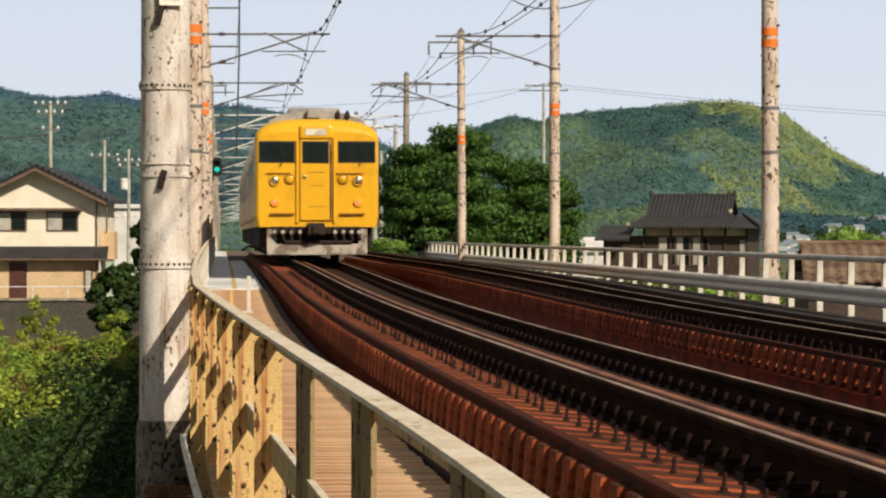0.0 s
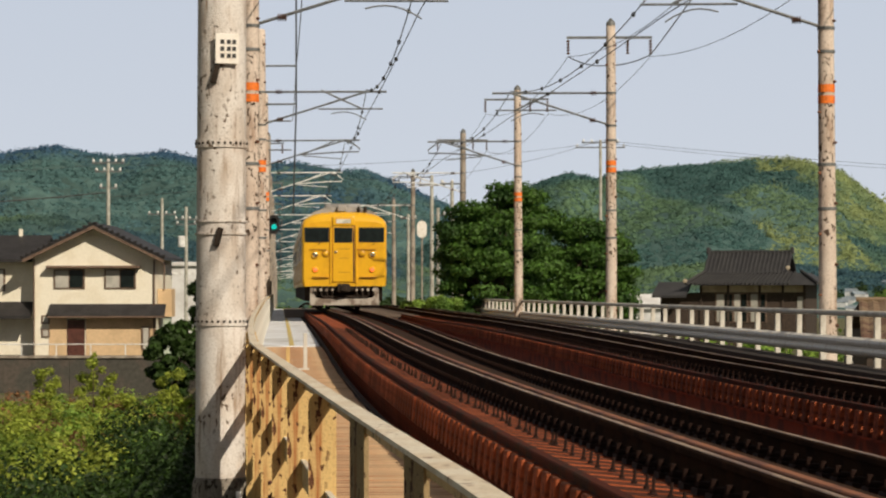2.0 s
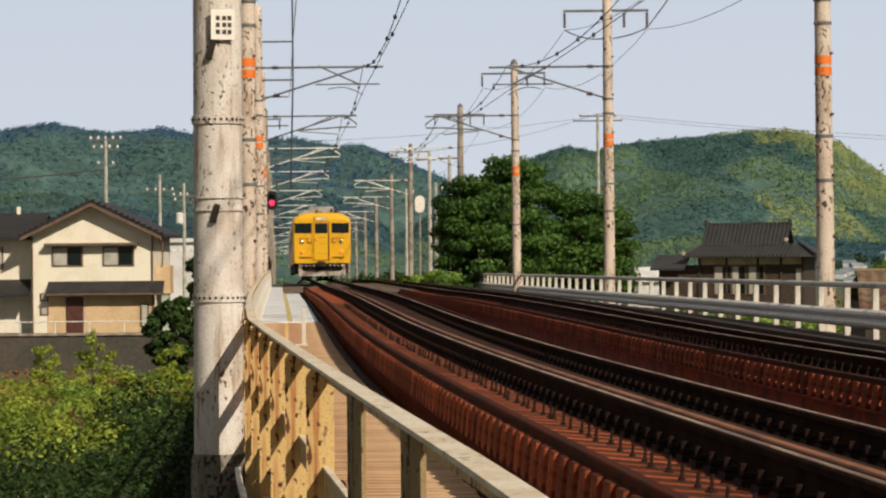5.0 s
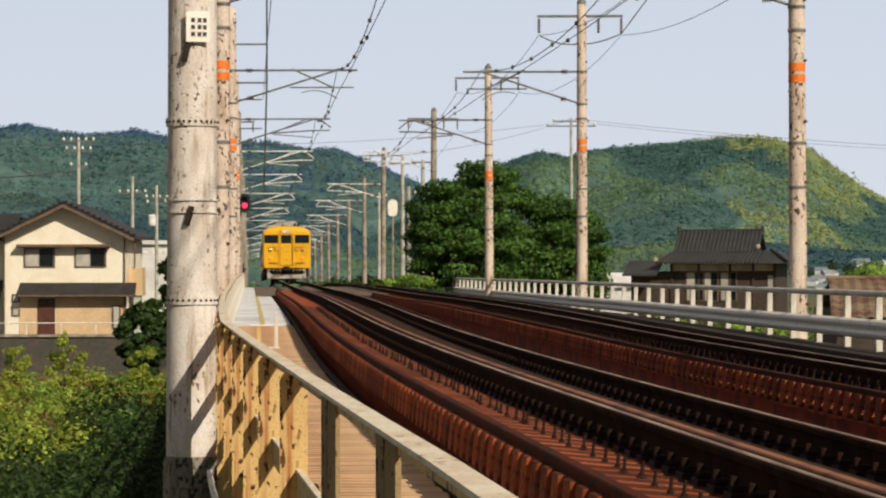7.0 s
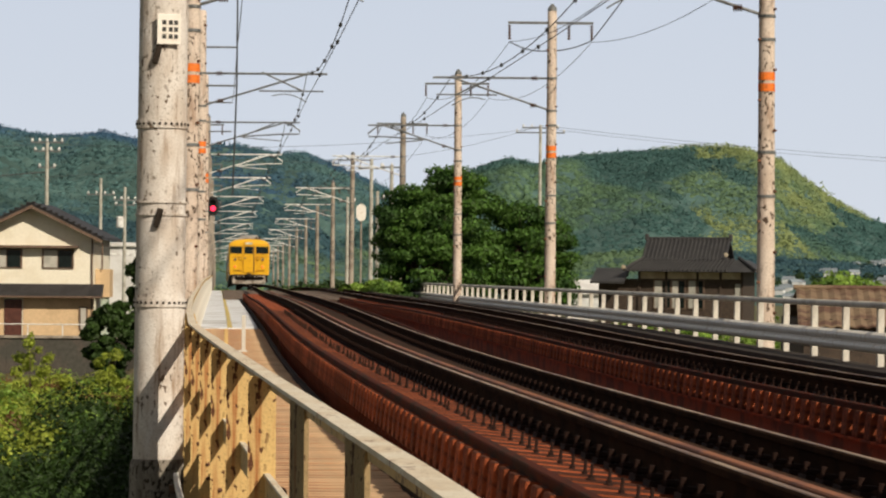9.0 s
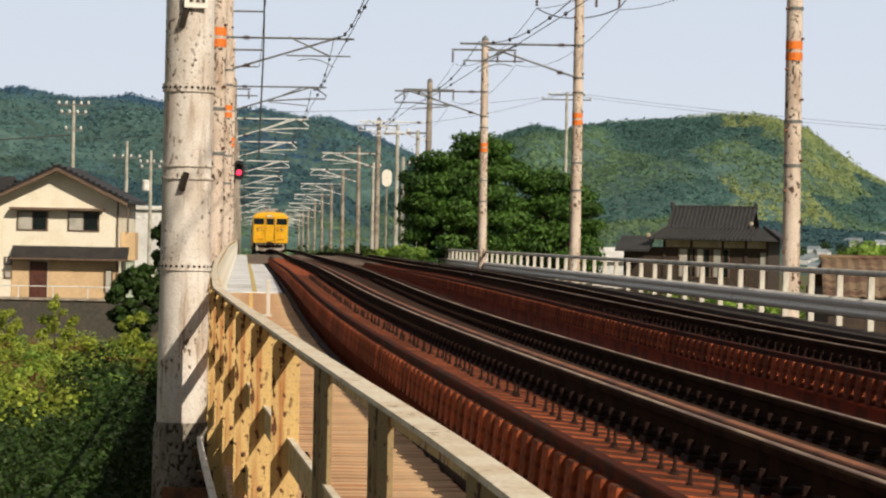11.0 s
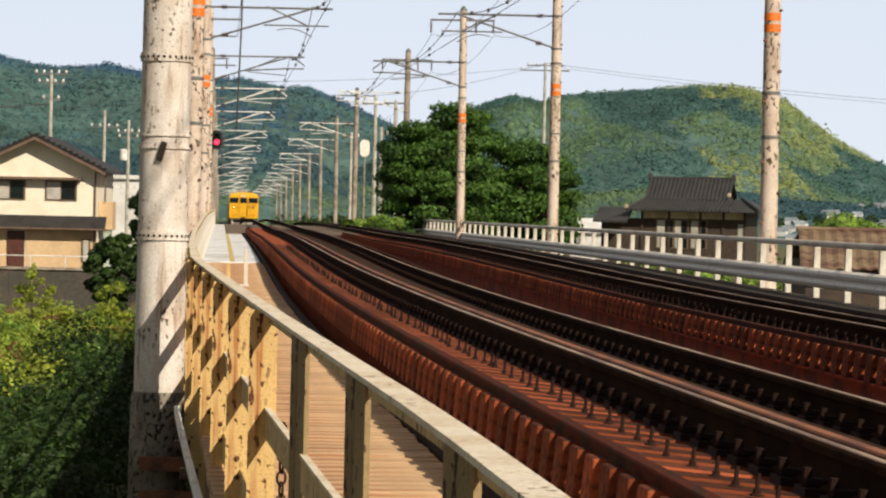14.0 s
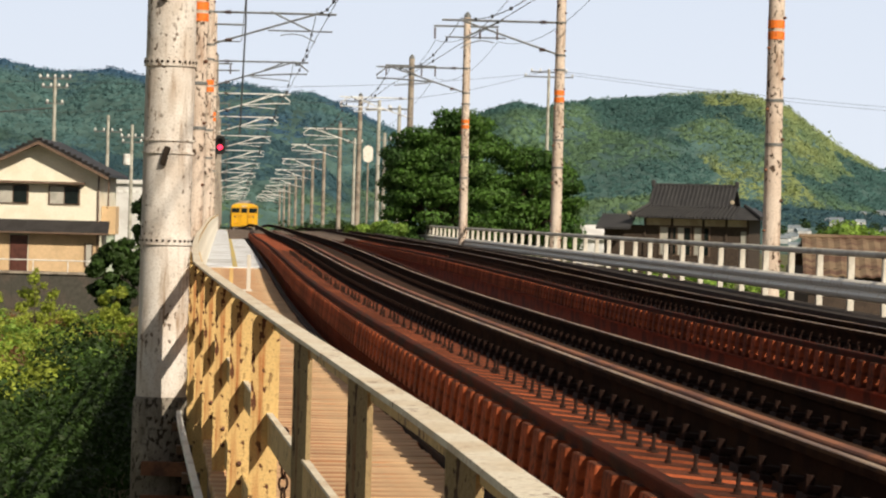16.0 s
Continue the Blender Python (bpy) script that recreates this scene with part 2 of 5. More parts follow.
M_tile = material("dark roof tile", (0.034, 0.032, 0.034), 0.55, spots=(0.024, 0.023, 0.024), scale=2, fine=10, vary=0.2, bump=0.3, spec=0.3)
M_tile_grey = material("grey clay roof tile", (0.044, 0.044, 0.046), 0.55, spots=(0.036, 0.036, 0.039), scale=1.2, fine=6, vary=0.2, bump=0.3, spec=0.3)
M_trim = material("brown house trim", (0.16, 0.105, 0.075), 0.6, vary=0.15)
M_wood = material("dark weathered timber", (0.055, 0.038, 0.028), 0.8, vary=0.3, fine=10)
M_plaster = material("pale clay plaster", (0.46, 0.40, 0.30), 0.9, spots=(0.36, 0.30, 0.22), scale=1, fine=6, vary=0.1)
M_shoji = material("pale window paper", (0.46, 0.45, 0.41), 0.6, spots=(0.34, 0.34, 0.31), scale=0.6, fine=4, vary=0.12)
M_door = material("dark red-brown door", (0.10, 0.035, 0.025), 0.5, vary=0.2)
M_retain = material("stained retaining wall", (0.078, 0.066, 0.056), 0.9, spots=(0.06, 0.058, 0.05), amount=0.6, scale=0.7, fine=5, vary=0.3, bump=0.5)
M_white_metal = material("white metal cladding", (0.70, 0.71, 0.72), 0.5, spots=(0.6, 0.6, 0.6), scale=0.5, fine=5, vary=0.05)
M_bracket = material("dull brown steel", (0.13, 0.075, 0.045), 0.8, spots=(0.07, 0.04, 0.028), scale=6, fine=40, bump=0.4)
M_rust_roof = material("rusty brown corrugated roof", (0.19, 0.135, 0.085), 0.8, spots=(0.11, 0.06, 0.04), amount=0.5, scale=0.8, fine=6, vary=0.25, stretch=(1, 3, 1))
M_signal = material("black signal housing", (0.012, 0.012, 0.013), 0.6, vary=0.1, bump=0)
M_ground = material("dry grass and soil", (0.085, 0.095, 0.030), 0.95, spots=(0.12, 0.095, 0.05), scale=0.15, fine=2.5, vary=0.4, bump=0.6, dist=0.1)
M_ballast = material("brown ballast", (0.16, 0.115, 0.085), 0.95, spots=(0.09, 0.065, 0.05), scale=1.5, fine=14, vary=0.5, bump=0.8, dist=0.04)
M_bark = material("bark", (0.07, 0.05, 0.036), 0.9, fine=12, vary=0.3)
M_leaf_tree = leaf_material("dark camphor leaves", (0.076, 0.165, 0.028), (0.034, 0.085, 0.018), 0.45, 0.5, through=0.35)
M_leaf_bush = leaf_material("yellow-green shrub leaves", (0.35, 0.42, 0.065), (0.16, 0.24, 0.038), 0.42, 0.22, through=0.45)
M_leaf_dry = leaf_material("dry red-brown stalks", (0.26, 0.13, 0.06), (0.16, 0.09, 0.045), 0.5, 0.5)
# deep green, lowered further for the shade over the near scrub
M_leaf_dark = leaf_material("deep green leaves, darkened for shade", (0.034, 0.070, 0.014), (0.020, 0.042, 0.010), 0.5, 0.4, through=0.25)
M_leaf_lime = leaf_material("bright lime leaves", (0.23, 0.36, 0.06), (0.13, 0.24, 0.045), 0.45, 0.5)
# the next three canopies carry distance haze as blue in their colour
M_wood_far = leaf_material("hill canopy with haze tint", (0.066, 0.138, 0.134), (0.125, 0.212, 0.128), 0.42, 0.018, per_island=0.06, through=0.2)
M_wood_blue = leaf_material("far ridge canopy with haze tint", (0.052, 0.112, 0.190), (0.088, 0.172, 0.175), 0.32, 0.007, per_island=0.06, through=0.2)
M_wood_mid = leaf_material("lower slope canopy with haze tint", (0.050, 0.104, 0.130), (0.125, 0.200, 0.115), 0.46, 0.010, per_island=0.06, through=0.2)
M_bamboo = leaf_material("pale bamboo canopy", (0.25, 0.31, 0.14), (0.14, 0.225, 0.135), 0.4, 0.022, per_island=0.06, through=0.2)
# ground takes the same haze blue as the canopy over it
M_floor_far = material("hill ground with haze tint", (0.075, 0.135, 0.130), 0.95, vary=0.3, scale=0.02, fine=0.2, bump=0, spec=0.1)
M_town = material("far pale house walls", (0.60, 0.62, 0.64), 0.8, vary=0.2, per_object=0.3, scale=0.3, fine=2)
M_conc_bay = material("pale grey-green render", (0.42, 0.50, 0.42), 0.8, vary=0.12, scale=1, fine=8)
M_town_roof = material("far blue-grey roofs", (0.20, 0.24, 0.28), 0.7, vary=0.2, per_object=0.3, scale=0.3, fine=2)


# ---------------------------------------------------------------- building helpers
def mesh_of(name, bm, mat, smooth=False):
    me = bpy.data.meshes.new(name)
    bmesh.ops.recalc_face_normals(bm, faces=bm.faces[:])
    bm.to_mesh(me)
    bm.free()
    me.materials.append(mat)
    if smooth:
        for p in me.polygons:
            p.use_smooth = True
    return me


def part(name, bm, mat, parent, label="", smooth=False, kind=""):
    ob = new(name, mesh_of(name, bm, mat, smooth))
    ob.parent = parent
    return tagged(ob, label, kind=kind)


def thing(name, m, label, category, group="", kind=""):
    ob = new(name)
    ob.matrix_world = m
    return tagged(ob, label, category, group, kind)


def solo(name, bm, mat, label, category, kind="", group="", smooth=False):
    return tagged(new(name, mesh_of(name, bm, mat, smooth)), label, category, group, kind)


def piece(name, me, parent, m):
    ob = new(name, me)
    ob.parent = parent
    ob.matrix_basis = m
    return ob


def B(bm, x0, x1, y0, y1, z0, z1, bevel=0.0, m=None):
    """A box, with its edges rounded by bevel."""
    r = bmesh.ops.create_cube(bm, size=1)
    vs = r["verts"]
    for v in vs:
        v.co = Vector(((x0 + x1) / 2 + v.co.x * (x1 - x0), (y0 + y1) / 2 + v.co.y * (y1 - y0), (z0 + z1) / 2 + v.co.z * (z1 - z0)))
    if m:
        for v in vs:
            v.co = m @ v.co
    if bevel:
        es = list({e for v in vs for e in v.link_edges})
        bmesh.ops.bevel(bm, geom=es, offset=bevel, segments=2, affect="EDGES", profile=0.6)
    return bm


def box(*a, **k):
    return B(bmesh.new(), *a, **k)


def tube(bm, p, q, r, r2=None, seg=8):
    """A round bar from p to q."""
    p, q = Vector(p), Vector(q)
    d = q - p
    m = Matrix.Translation((p + q) / 2) @ d.to_track_quat("Z", "Y").to_matrix().to_4x4()
    bmesh.ops.create_cone(bm, cap_ends=True, segments=seg, radius1=r, radius2=r if r2 is None else r2, depth=d.length, matrix=m)
    return bm


def polytube(bm, pts, r, seg=6):
    """One bent bar through the points."""
    rings = []
    for i, p in enumerate(pts):
        d = (pts[min(i + 1, len(pts) - 1)] - pts[max(i - 1, 0)]).normalized()
        u = d.orthogonal().normalized() if abs(d.z) > 0.9 else d.cross(Vector((0, 0, 1))).normalized()
        v = d.cross(u)
        rings.append([bm.verts.new(p + (u * math.cos(2 * math.pi * k / seg) + v * math.sin(2 * math.pi * k / seg)) * r) for k in range(seg)])
    for a, b in zip(rings, rings[1:]):
        for i in range(seg):
            bm.faces.new((a[i], a[(i + 1) % seg], b[(i + 1) % seg], b[i]))
    bm.faces.new(rings[0][::-1])
    bm.faces.new(rings[-1])
    return bm


def lathe(bm, prof, seg=16, m=None):
    """A body turned about z from (radius, height) pairs."""
    rings = []
    for r, z in prof:
        ring = []
        for i in range(seg):
            a = 2 * math.pi * i / seg
            v = Vector((r * math.cos(a), r * math.sin(a), z))
            ring.append(bm.verts.new(m @ v if m else v))
        rings.append(ring)
    for a, b in zip(rings, rings[1:]):
        for i in range(seg):
            bm.faces.new((a[i], a[(i + 1) % seg], b[(i + 1) % seg], b[i]))
    bm.faces.new(rings[0][::-1])
    bm.faces.new(rings[-1])
    return bm


def prism(bm, prof, y0, y1, axis="y"):
    """A profile of (x, z) pairs drawn out along y, or of (y, z) pairs along x."""
    put = (lambda u, v, w: (u, w, v)) if axis == "y" else (lambda u, v, w: (w, u, v))
    a = [bm.verts.new(put(u, v, y0)) for u, v in prof]
    b = [bm.verts.new(put(u, v, y1)) for u, v in prof]
    n = len(prof)
    for i in range(n):
        bm.faces.new((a[i], a[(i + 1) % n], b[(i + 1) % n], b[i]))
    bm.faces.new(a[::-1])
    bm.faces.new(b)
    return bm


# ---------------------------------------------------------------- the line's plan
def cx(y):
    """The first track's middle: straight beyond 45 m, bending right towards the near end."""
    x = -3.02 - 0.078 * (y - 67.7)
    return x + 0.0003 * (45 - y) ** 2 if y < 45 else x


def slope(y):
    return -0.078 - (0.0006 * (45 - y) if y < 45 else 0)


_ZY = np.arange(-60, 900, 2.0)
_ZV = np.interp(_ZY, [-60, 36, 68, 100, 150, 190, 245, 275, 315, 420, 600], [0, 0, 0.22, 0.22, 0.27, 0.17, -0.42, -0.85, -1.45, -3.0, -4.0])
_ZV = np.convolve(np.pad(_ZV, 8, mode="edge"), np.ones(17) / 17, "valid")


def zr(y):
    """The level of the low rail."""
    return float(np.interp(y, _ZY, _ZV))


def cant(y):
    return 0.094 * min(1.0, max(0.12, (95 - y) / 50))


def at(y, off, z=0.0):
    """A point beside the line: off metres right of the first track's middle."""
    s = slope(y)
    n = 1 / math.sqrt(1 + s * s)
    return Vector((cx(y) + off * n, y - off * s * n, zr(y) + z))


TRACKS = ((0.0, 0.0), (3.8, -0.15))        # middle of each track, level of its low rail


def rail_z(k, y, u):
    """Height above zr of the rail-top plane of track k, u metres right of its middle."""
    return TRACKS[k][1] + cant(y) * (0.533 - u)


def frame_at(y, off, z, tilt=0.0):
    """A pose on the line: y along it, x to the right, z up."""
    return Matrix.Translation(at(y, off, z)) @ Matrix.Rotation(math.atan(-slope(y)), 4, "Z") @ Matrix.Rotation(tilt, 4, "Y")


def sweep(bm, prof, ys, off, zf):
    """A closed profile of (u, v) pairs swept along the line; zf(y, u) lifts it."""
    rings = [[bm.verts.new(at(y, off + u, zf(y, u) + v)) for u, v in prof] for y in ys]
    n = len(prof)
    for a, b in zip(rings, rings[1:]):
        for i in range(n):
            bm.faces.new((a[i], a[(i + 1) % n], b[(i + 1) % n], b[i]))
    bm.faces.new(rings[0][::-1])
    bm.faces.new(rings[-1])
    return bm


def steps(a, b, near=1.0):
    ys = [a]
    while ys[-1] < b:
        ys.append(min(b, ys[-1] + max(near, abs(ys[-1]) * 0.05)))
    return ys


def flat(h=0.0):
    return lambda y, u: h


# ---------------------------------------------------------------- ground, hills
def ground_z(x, y):
    """River bed and banks, the shelf that the houses stand on, the far plain."""
    side = x - cx(min(max(y, -40), 300))
    near = -0.8 - 4.2 * min(1, max(0, (y - 3) / 14))
    if side < -4:
        t = min(1, max(0, (y - 110) / 30))
        z = near * (1 - t) + -4.6 * t
    elif side < 12:
        z = near if y < 110 else -1.2
        if y >= 110:
            t = min(1, (y - 110) / 60)
            z = -5.0 * (1 - t) + t * (zr(y) - 0.55)
    else:
        z = near if y < 30 else max(near, -3.2)
    if y > 330:
        t = min(1, (y - 330) / 120)
        z = z * (1 - t) + -5.0 * t
    return z


def build_ground():
    bm = bmesh.new()
    xs = [-2500, -1200, -600, -300] + list(range(-160, -60, 10)) + [-60 + 4 * i for i in range(26)] + list(range(48, 160, 10)) + [300, 600, 1200, 2500]
    ys = [-300, -100, -30, -10, 0] + list(range(4, 60, 4)) + list(range(60, 340, 10)) + [340, 380, 420, 500, 700, 1000, 1500, 2600]
    grid = [[bm.verts.new((x, y, ground_z(x, y) + (0.3 * noise.noise((x * 0.13, y * 0.13, 0)) if y > 14 else 0))) for x in xs] for y in ys]
    for j in range(len(ys) - 1):
        for i in range(len(xs) - 1):
            bm.faces.new((grid[j][i], grid[j][i + 1], grid[j + 1][i + 1], grid[j + 1][i]))
    solo("ground", bm, M_ground, "rough grassy river bank and open ground", "ground", "structure", smooth=True)


def ridge(name, dist, deep, prof, mat, label, seedv, crown=3.0, count=5000, grove=None):
    """A wooded ridge: a slope that rises to a crest given by (x, z) pairs, covered with tree crowns."""
    px, pz = [p[0] for p in prof], [p[1] for p in prof]

    def height(x, v):
        rise = math.sin(min(1.0, v / 0.8) * math.pi / 2) ** 0.85 if v < 0.8 else math.cos((v - 0.8) / 0.2 * math.pi * 0.3)
        h = float(np.interp(x, px, pz))
        y = v * deep
        folds = noise.noise((x * 0.014 + seedv, y * 0.02, 1.0)) * 0.20 + noise.noise((x * 0.035, y * 0.05, seedv)) * 0.10
        return (h - crown * 0.5 + 6) * (rise + folds * math.sin(min(1, v / 0.8) * math.pi)) - 6

    nx, ny = 90, 26
    co, faces = [], []
    for j in range(ny + 1):
        v = j / ny
        y = dist - deep + v * deep * 1.25
        for i in range(nx + 1):
            x = px[0] + (px[-1] - px[0]) * i / nx
            co.append((x * y / dist, y, height(x, v)))
    for j in range(ny):
        for i in range(nx):
            a = j * (nx + 1) + i
            faces.append((a, a + 1, a + nx + 2, a + nx + 1))
    me = bpy.data.meshes.new(name)
    me.from_pydata(co, [], faces)
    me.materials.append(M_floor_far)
    tagged(new(name, me), "haze-blue ground of a " + label, "hill", kind="structure")
    # the crowns: lumpy little domes, one mass
    bm = bmesh.new()
    bmesh.ops.create_icosphere(bm, subdivisions=1, radius=1)
    bm.verts.ensure_lookup_table()
    dome = np.array([v.co[:] for v in bm.verts])
    tri = np.array([[v.index for v in f.verts] for f in bm.faces])
    bm.free()
    rng = np.random.RandomState(int(seedv * 10))
    vs, vg = [], []
    k = 0
    while k < count:
        v = 0.93 * rng.rand() ** 0.8
        x = px[0] + (px[-1] - px[0]) * rng.rand()
        if abs(x) > dist * 0.215:
            continue
        y = dist - deep + v * deep * 1.25
        z = height(x, v)
        if z < -5.5:
            k += 1
            continue
        r = crown * (0.55 + 0.75 * rng.rand() ** 1.5)
        if rng.rand() < 0.04:
            r *= 1.45
        lump = 1 + 0.40 * (rng.rand(len(dome), 1) - 0.5)
        tall = dome * lump * np.array([r, r, r * (0.55 + 0.2 * rng.rand())]) + np.array([x * y / dist, y + r * 0.5, z - r * 0.38])
        # pale bamboo on one shoulder of the hill, ragged at its edges and mixed with darker trees
        a = x / dist + 0.030 * noise.noise((x * 0.012, v * 3.0, seedv)) + 0.02 * noise.noise((x * 0.05, v * 9.0, seedv))
        pale = grove and grove[0] < a < grove[1] and v > 0.12 + 0.3 * noise.noise((x * 0.02, 0.0, seedv))
        pale = pale and noise.noise((x * 0.045, v * 6.0, seedv + 4.0)) > -0.34
        (vg if pale else vs).append((tall, np.array([x * y / dist, y + r * 0.3, z - r * 0.34]), r))
        k += 1
    if vg:
        canopy("bamboo_grove", vg, tri, M_bamboo, rng, "pale yellow-green bamboo grove on the hill", "bamboo grove", 1.25)
    canopy("woodland", vs, tri, mat, rng, label, "woodland", 0.9)


def canopy(name, crowns, tri, mat, rng, label, category, tall):
    """Many tree crowns as one mass: a lumpy core each, with loose sprays of leaves standing off it."""
    n = len(crowns[0][0])
    core = np.concatenate([c[0] for c in crowns])
    faces = np.concatenate([tri + i * n for i in range(len(crowns))])
    per = 16
    mid = np.repeat(np.array([c[1] for c in crowns]), per, axis=0)
    rad = np.repeat(np.array([c[2] for c in crowns]), per)[:, None]
    d = rng.randn(len(mid), 3)
    d[:, 2] = np.abs(d[:, 2]) * 0.9
    d[:, 1] = -np.abs(d[:, 1]) * 0.8 + 0.2
    d /= np.linalg.norm(d, axis=1)[:, None]
    c = mid + d * rad * np.array([1.0, 1.0, tall]) * (0.80 + 0.28 * rng.rand(len(mid), 1))
    u = np.cross(d, rng.randn(len(mid), 3))
    u /= np.linalg.norm(u, axis=1)[:, None] + 1e-6
    w = np.cross(d, u) + 0.5 * rng.randn(len(mid), 3) + np.array([0, 0, 0.2])
    size = rad * (0.10 + 0.16 * rng.rand(len(mid), 1))
    spray = np.stack([c - u * size * 0.8, c + u * size * 0.8, c + w * size * 1.1], axis=1).reshape(-1, 3)
    extra = np.arange(len(spray)).reshape(-1, 3) + len(core)
    co = np.concatenate([core, spray]).astype(np.float32)
    fs = np.concatenate([faces, extra]).astype(np.int32)
    me = bpy.data.meshes.new(name)
    me.vertices.add(len(co))
    me.vertices.foreach_set("co", co.ravel())
    me.loops.add(len(fs) * 3)
    me.loops.foreach_set("vertex_index", fs.ravel())
    me.polygons.add(len(fs))
    me.polygons.foreach_set("loop_start", np.arange(0, len(fs) * 3, 3, dtype=np.int32))
    me.update(calc_edges=True)
    me.materials.append(mat)
    me.shade_smooth()
    tagged(new(name, me), label, category, kind="stuff")


def crest(pairs, dist):
    """Crest heights from (tangent across, tangent up) in thousandths."""
    return [(a * dist / 1000, EYE[2] + b * dist / 1000) for a, b in pairs]


def build_hills():
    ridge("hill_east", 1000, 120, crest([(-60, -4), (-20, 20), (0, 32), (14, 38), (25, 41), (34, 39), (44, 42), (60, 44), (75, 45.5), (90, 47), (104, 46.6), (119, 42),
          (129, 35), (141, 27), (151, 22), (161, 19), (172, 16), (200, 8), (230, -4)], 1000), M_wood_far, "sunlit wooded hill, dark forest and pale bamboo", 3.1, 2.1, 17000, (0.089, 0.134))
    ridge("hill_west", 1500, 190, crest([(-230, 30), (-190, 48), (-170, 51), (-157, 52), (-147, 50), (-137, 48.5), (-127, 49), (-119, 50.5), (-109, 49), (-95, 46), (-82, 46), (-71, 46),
          (-57, 44), (-45, 43), (-33, 38), (-21, 32), (-13, 28), (-3, 22), (10, 18), (40, 14), (90, 11), (140, 9), (200, 6)], 1500), M_wood_blue, "blue-green wooded ridge, haze put into its colour", 8.7, 3.4, 12000)
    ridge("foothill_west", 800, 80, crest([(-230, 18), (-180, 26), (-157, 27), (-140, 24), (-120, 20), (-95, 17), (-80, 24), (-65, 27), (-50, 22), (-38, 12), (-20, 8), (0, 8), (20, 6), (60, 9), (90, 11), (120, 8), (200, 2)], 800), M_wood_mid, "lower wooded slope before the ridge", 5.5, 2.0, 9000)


# ---------------------------------------------------------------- bridge and tracks
SLEEPER = 0.375


def rail_profile(h=0.153, head=0.065, foot=0.127):
    a, f = head / 2, foot / 2
    right = [(f, -h), (f, -h + 0.012), (0.010, -h + 0.032), (0.008, -0.045), (a, -0.036), (a, -0.008), (a * 0.75, 0)]
    return right + [(-u, v) for u, v in reversed(right)]


def build_track(k, label):
    mid, _ = TRACKS[k]
    tr = thing("railway_track", Matrix.Identity(4), label, "railway track", "double track", "structure")
    ys = steps(-30.0, 620)
    zf = lambda u0: (lambda y, u: rail_z(k, y, u0))
    for u0 in (-0.566, 0.566):
        r = part("rail", sweep(bmesh.new(), rail_profile(), ys, mid + u0, zf(u0)), M_rail, tr)
        part("rail_head", sweep(bmesh.new(), [(-0.017, -0.006), (0.017, -0.006), (0.014, 0.003), (-0.014, 0.003)], ys, mid + u0, zf(u0)), M_head, r, "shiny worn running surface")
    # added dark sheet: stands for the shadow and oil between the rails
    part("centre_shade_strip", sweep(bmesh.new(), [(-0.20, -0.176), (0.42, -0.176), (0.42, -0.166), (-0.20, -0.166)], steps(-30, 112), mid, lambda y, u: rail_z(k, y, u)), M_shade_strip, tr, "dark strip added for the shaded, oily gap between the rails")
    for u0 in (-0.30,):
        part("guard_rail", sweep(bmesh.new(), rail_profile(0.125, 0.06, 0.11), steps(-30, 112), mid + u0, lambda y, u: rail_z(k, y, u0) - 0.028), M_guard, tr)
    for u0 in (-1.20, 1.20):
        part("guard_timber", sweep(bmesh.new(), [(-0.03, -0.177), (0.03, -0.177), (0.03, -0.135), (0.024, -0.128), (-0.024, -0.128), (-0.03, -0.135)], steps(-30, 112), mid + u0, zf(u0)), M_timber, tr)
    # sleepers: the near ones singly
    me = mesh_of("sleeper", box(-1.27, 1.27, -0.10, 0.10, -0.39, -0.178, bevel=0.012), M_sleeper)
    me.materials.append(M_sleeper_top)
    # top faces take a darker brown than the sides
    for p in me.polygons:
        if p.normal.z > 0.9:
            p.material_index = 1
    bolt = mesh_of("hook_bolt", lathe(tube(bmesh.new(), (0, 0, -0.18), (0, 0, -0.105), 0.008, seg=8), [(0.024, -0.178), (0.024, -0.172), (0.014, -0.170), (0.014, -0.156)], 8), M_bolt)
    bm = bmesh.new()
    B(bm, -0.105, 0.105, -0.085, 0.085, -0.180, -0.150)
    for s in (-1, 1):
        B(bm, s * 0.045 - 0.05, s * 0.045 + 0.05, -0.035, 0.035, -0.146, -0.118, bevel=0.008)
        tube(bm, (s * 0.085, 0, -0.15), (s * 0.085, 0, -0.085), 0.018, seg=8)
    clip = mesh_of("rail_fastening", bm, M_bolt)
    rest = bmesh.new()
    n = 0
    first = 5.0 if k == 0 else 13.0
    y = first - SLEEPER * 90
    while y < first - 0.01:
        B(rest, -1.27, 1.27, -0.10, 0.10, -0.39, -0.178, m=frame_at(y, mid, TRACKS[k][1] + cant(y) * 0.533, math.atan(cant(y))))
        y += SLEEPER
    while y < 112:
        tilt = math.atan(cant(y))
        m = frame_at(y, mid, TRACKS[k][1] + cant(y) * 0.533, tilt)
        if n < 150:
            piece("sleeper", me, tr, m)
            if n < 140:
                for u in (-0.90, 0.90) if k == 0 else (-0.90,):
                    piece("hook_bolt", bolt, tr, m @ Matrix.Translation((u + random.uniform(-0.02, 0.02), random.uniform(-0.02, 0.02), random.uniform(-0.01, 0.012))))
            if n < 145:
                for u in (-0.566, 0.566):
                    piece("rail_fastening", clip, tr, m @ Matrix.Translation((u, 0, 0)))
        else:
            B(rest, -1.27, 1.27, -0.10, 0.10, -0.39, -0.178, m=m)
        y += SLEEPER
        n += 1
    part("far_sleepers", rest, M_sleeper, tr, kind="stuff")
    # girder under the sleepers: web, flange, stiffeners
    for u0 in (-1.05, 1.05):
        s = 1 if u0 > 0 else -1
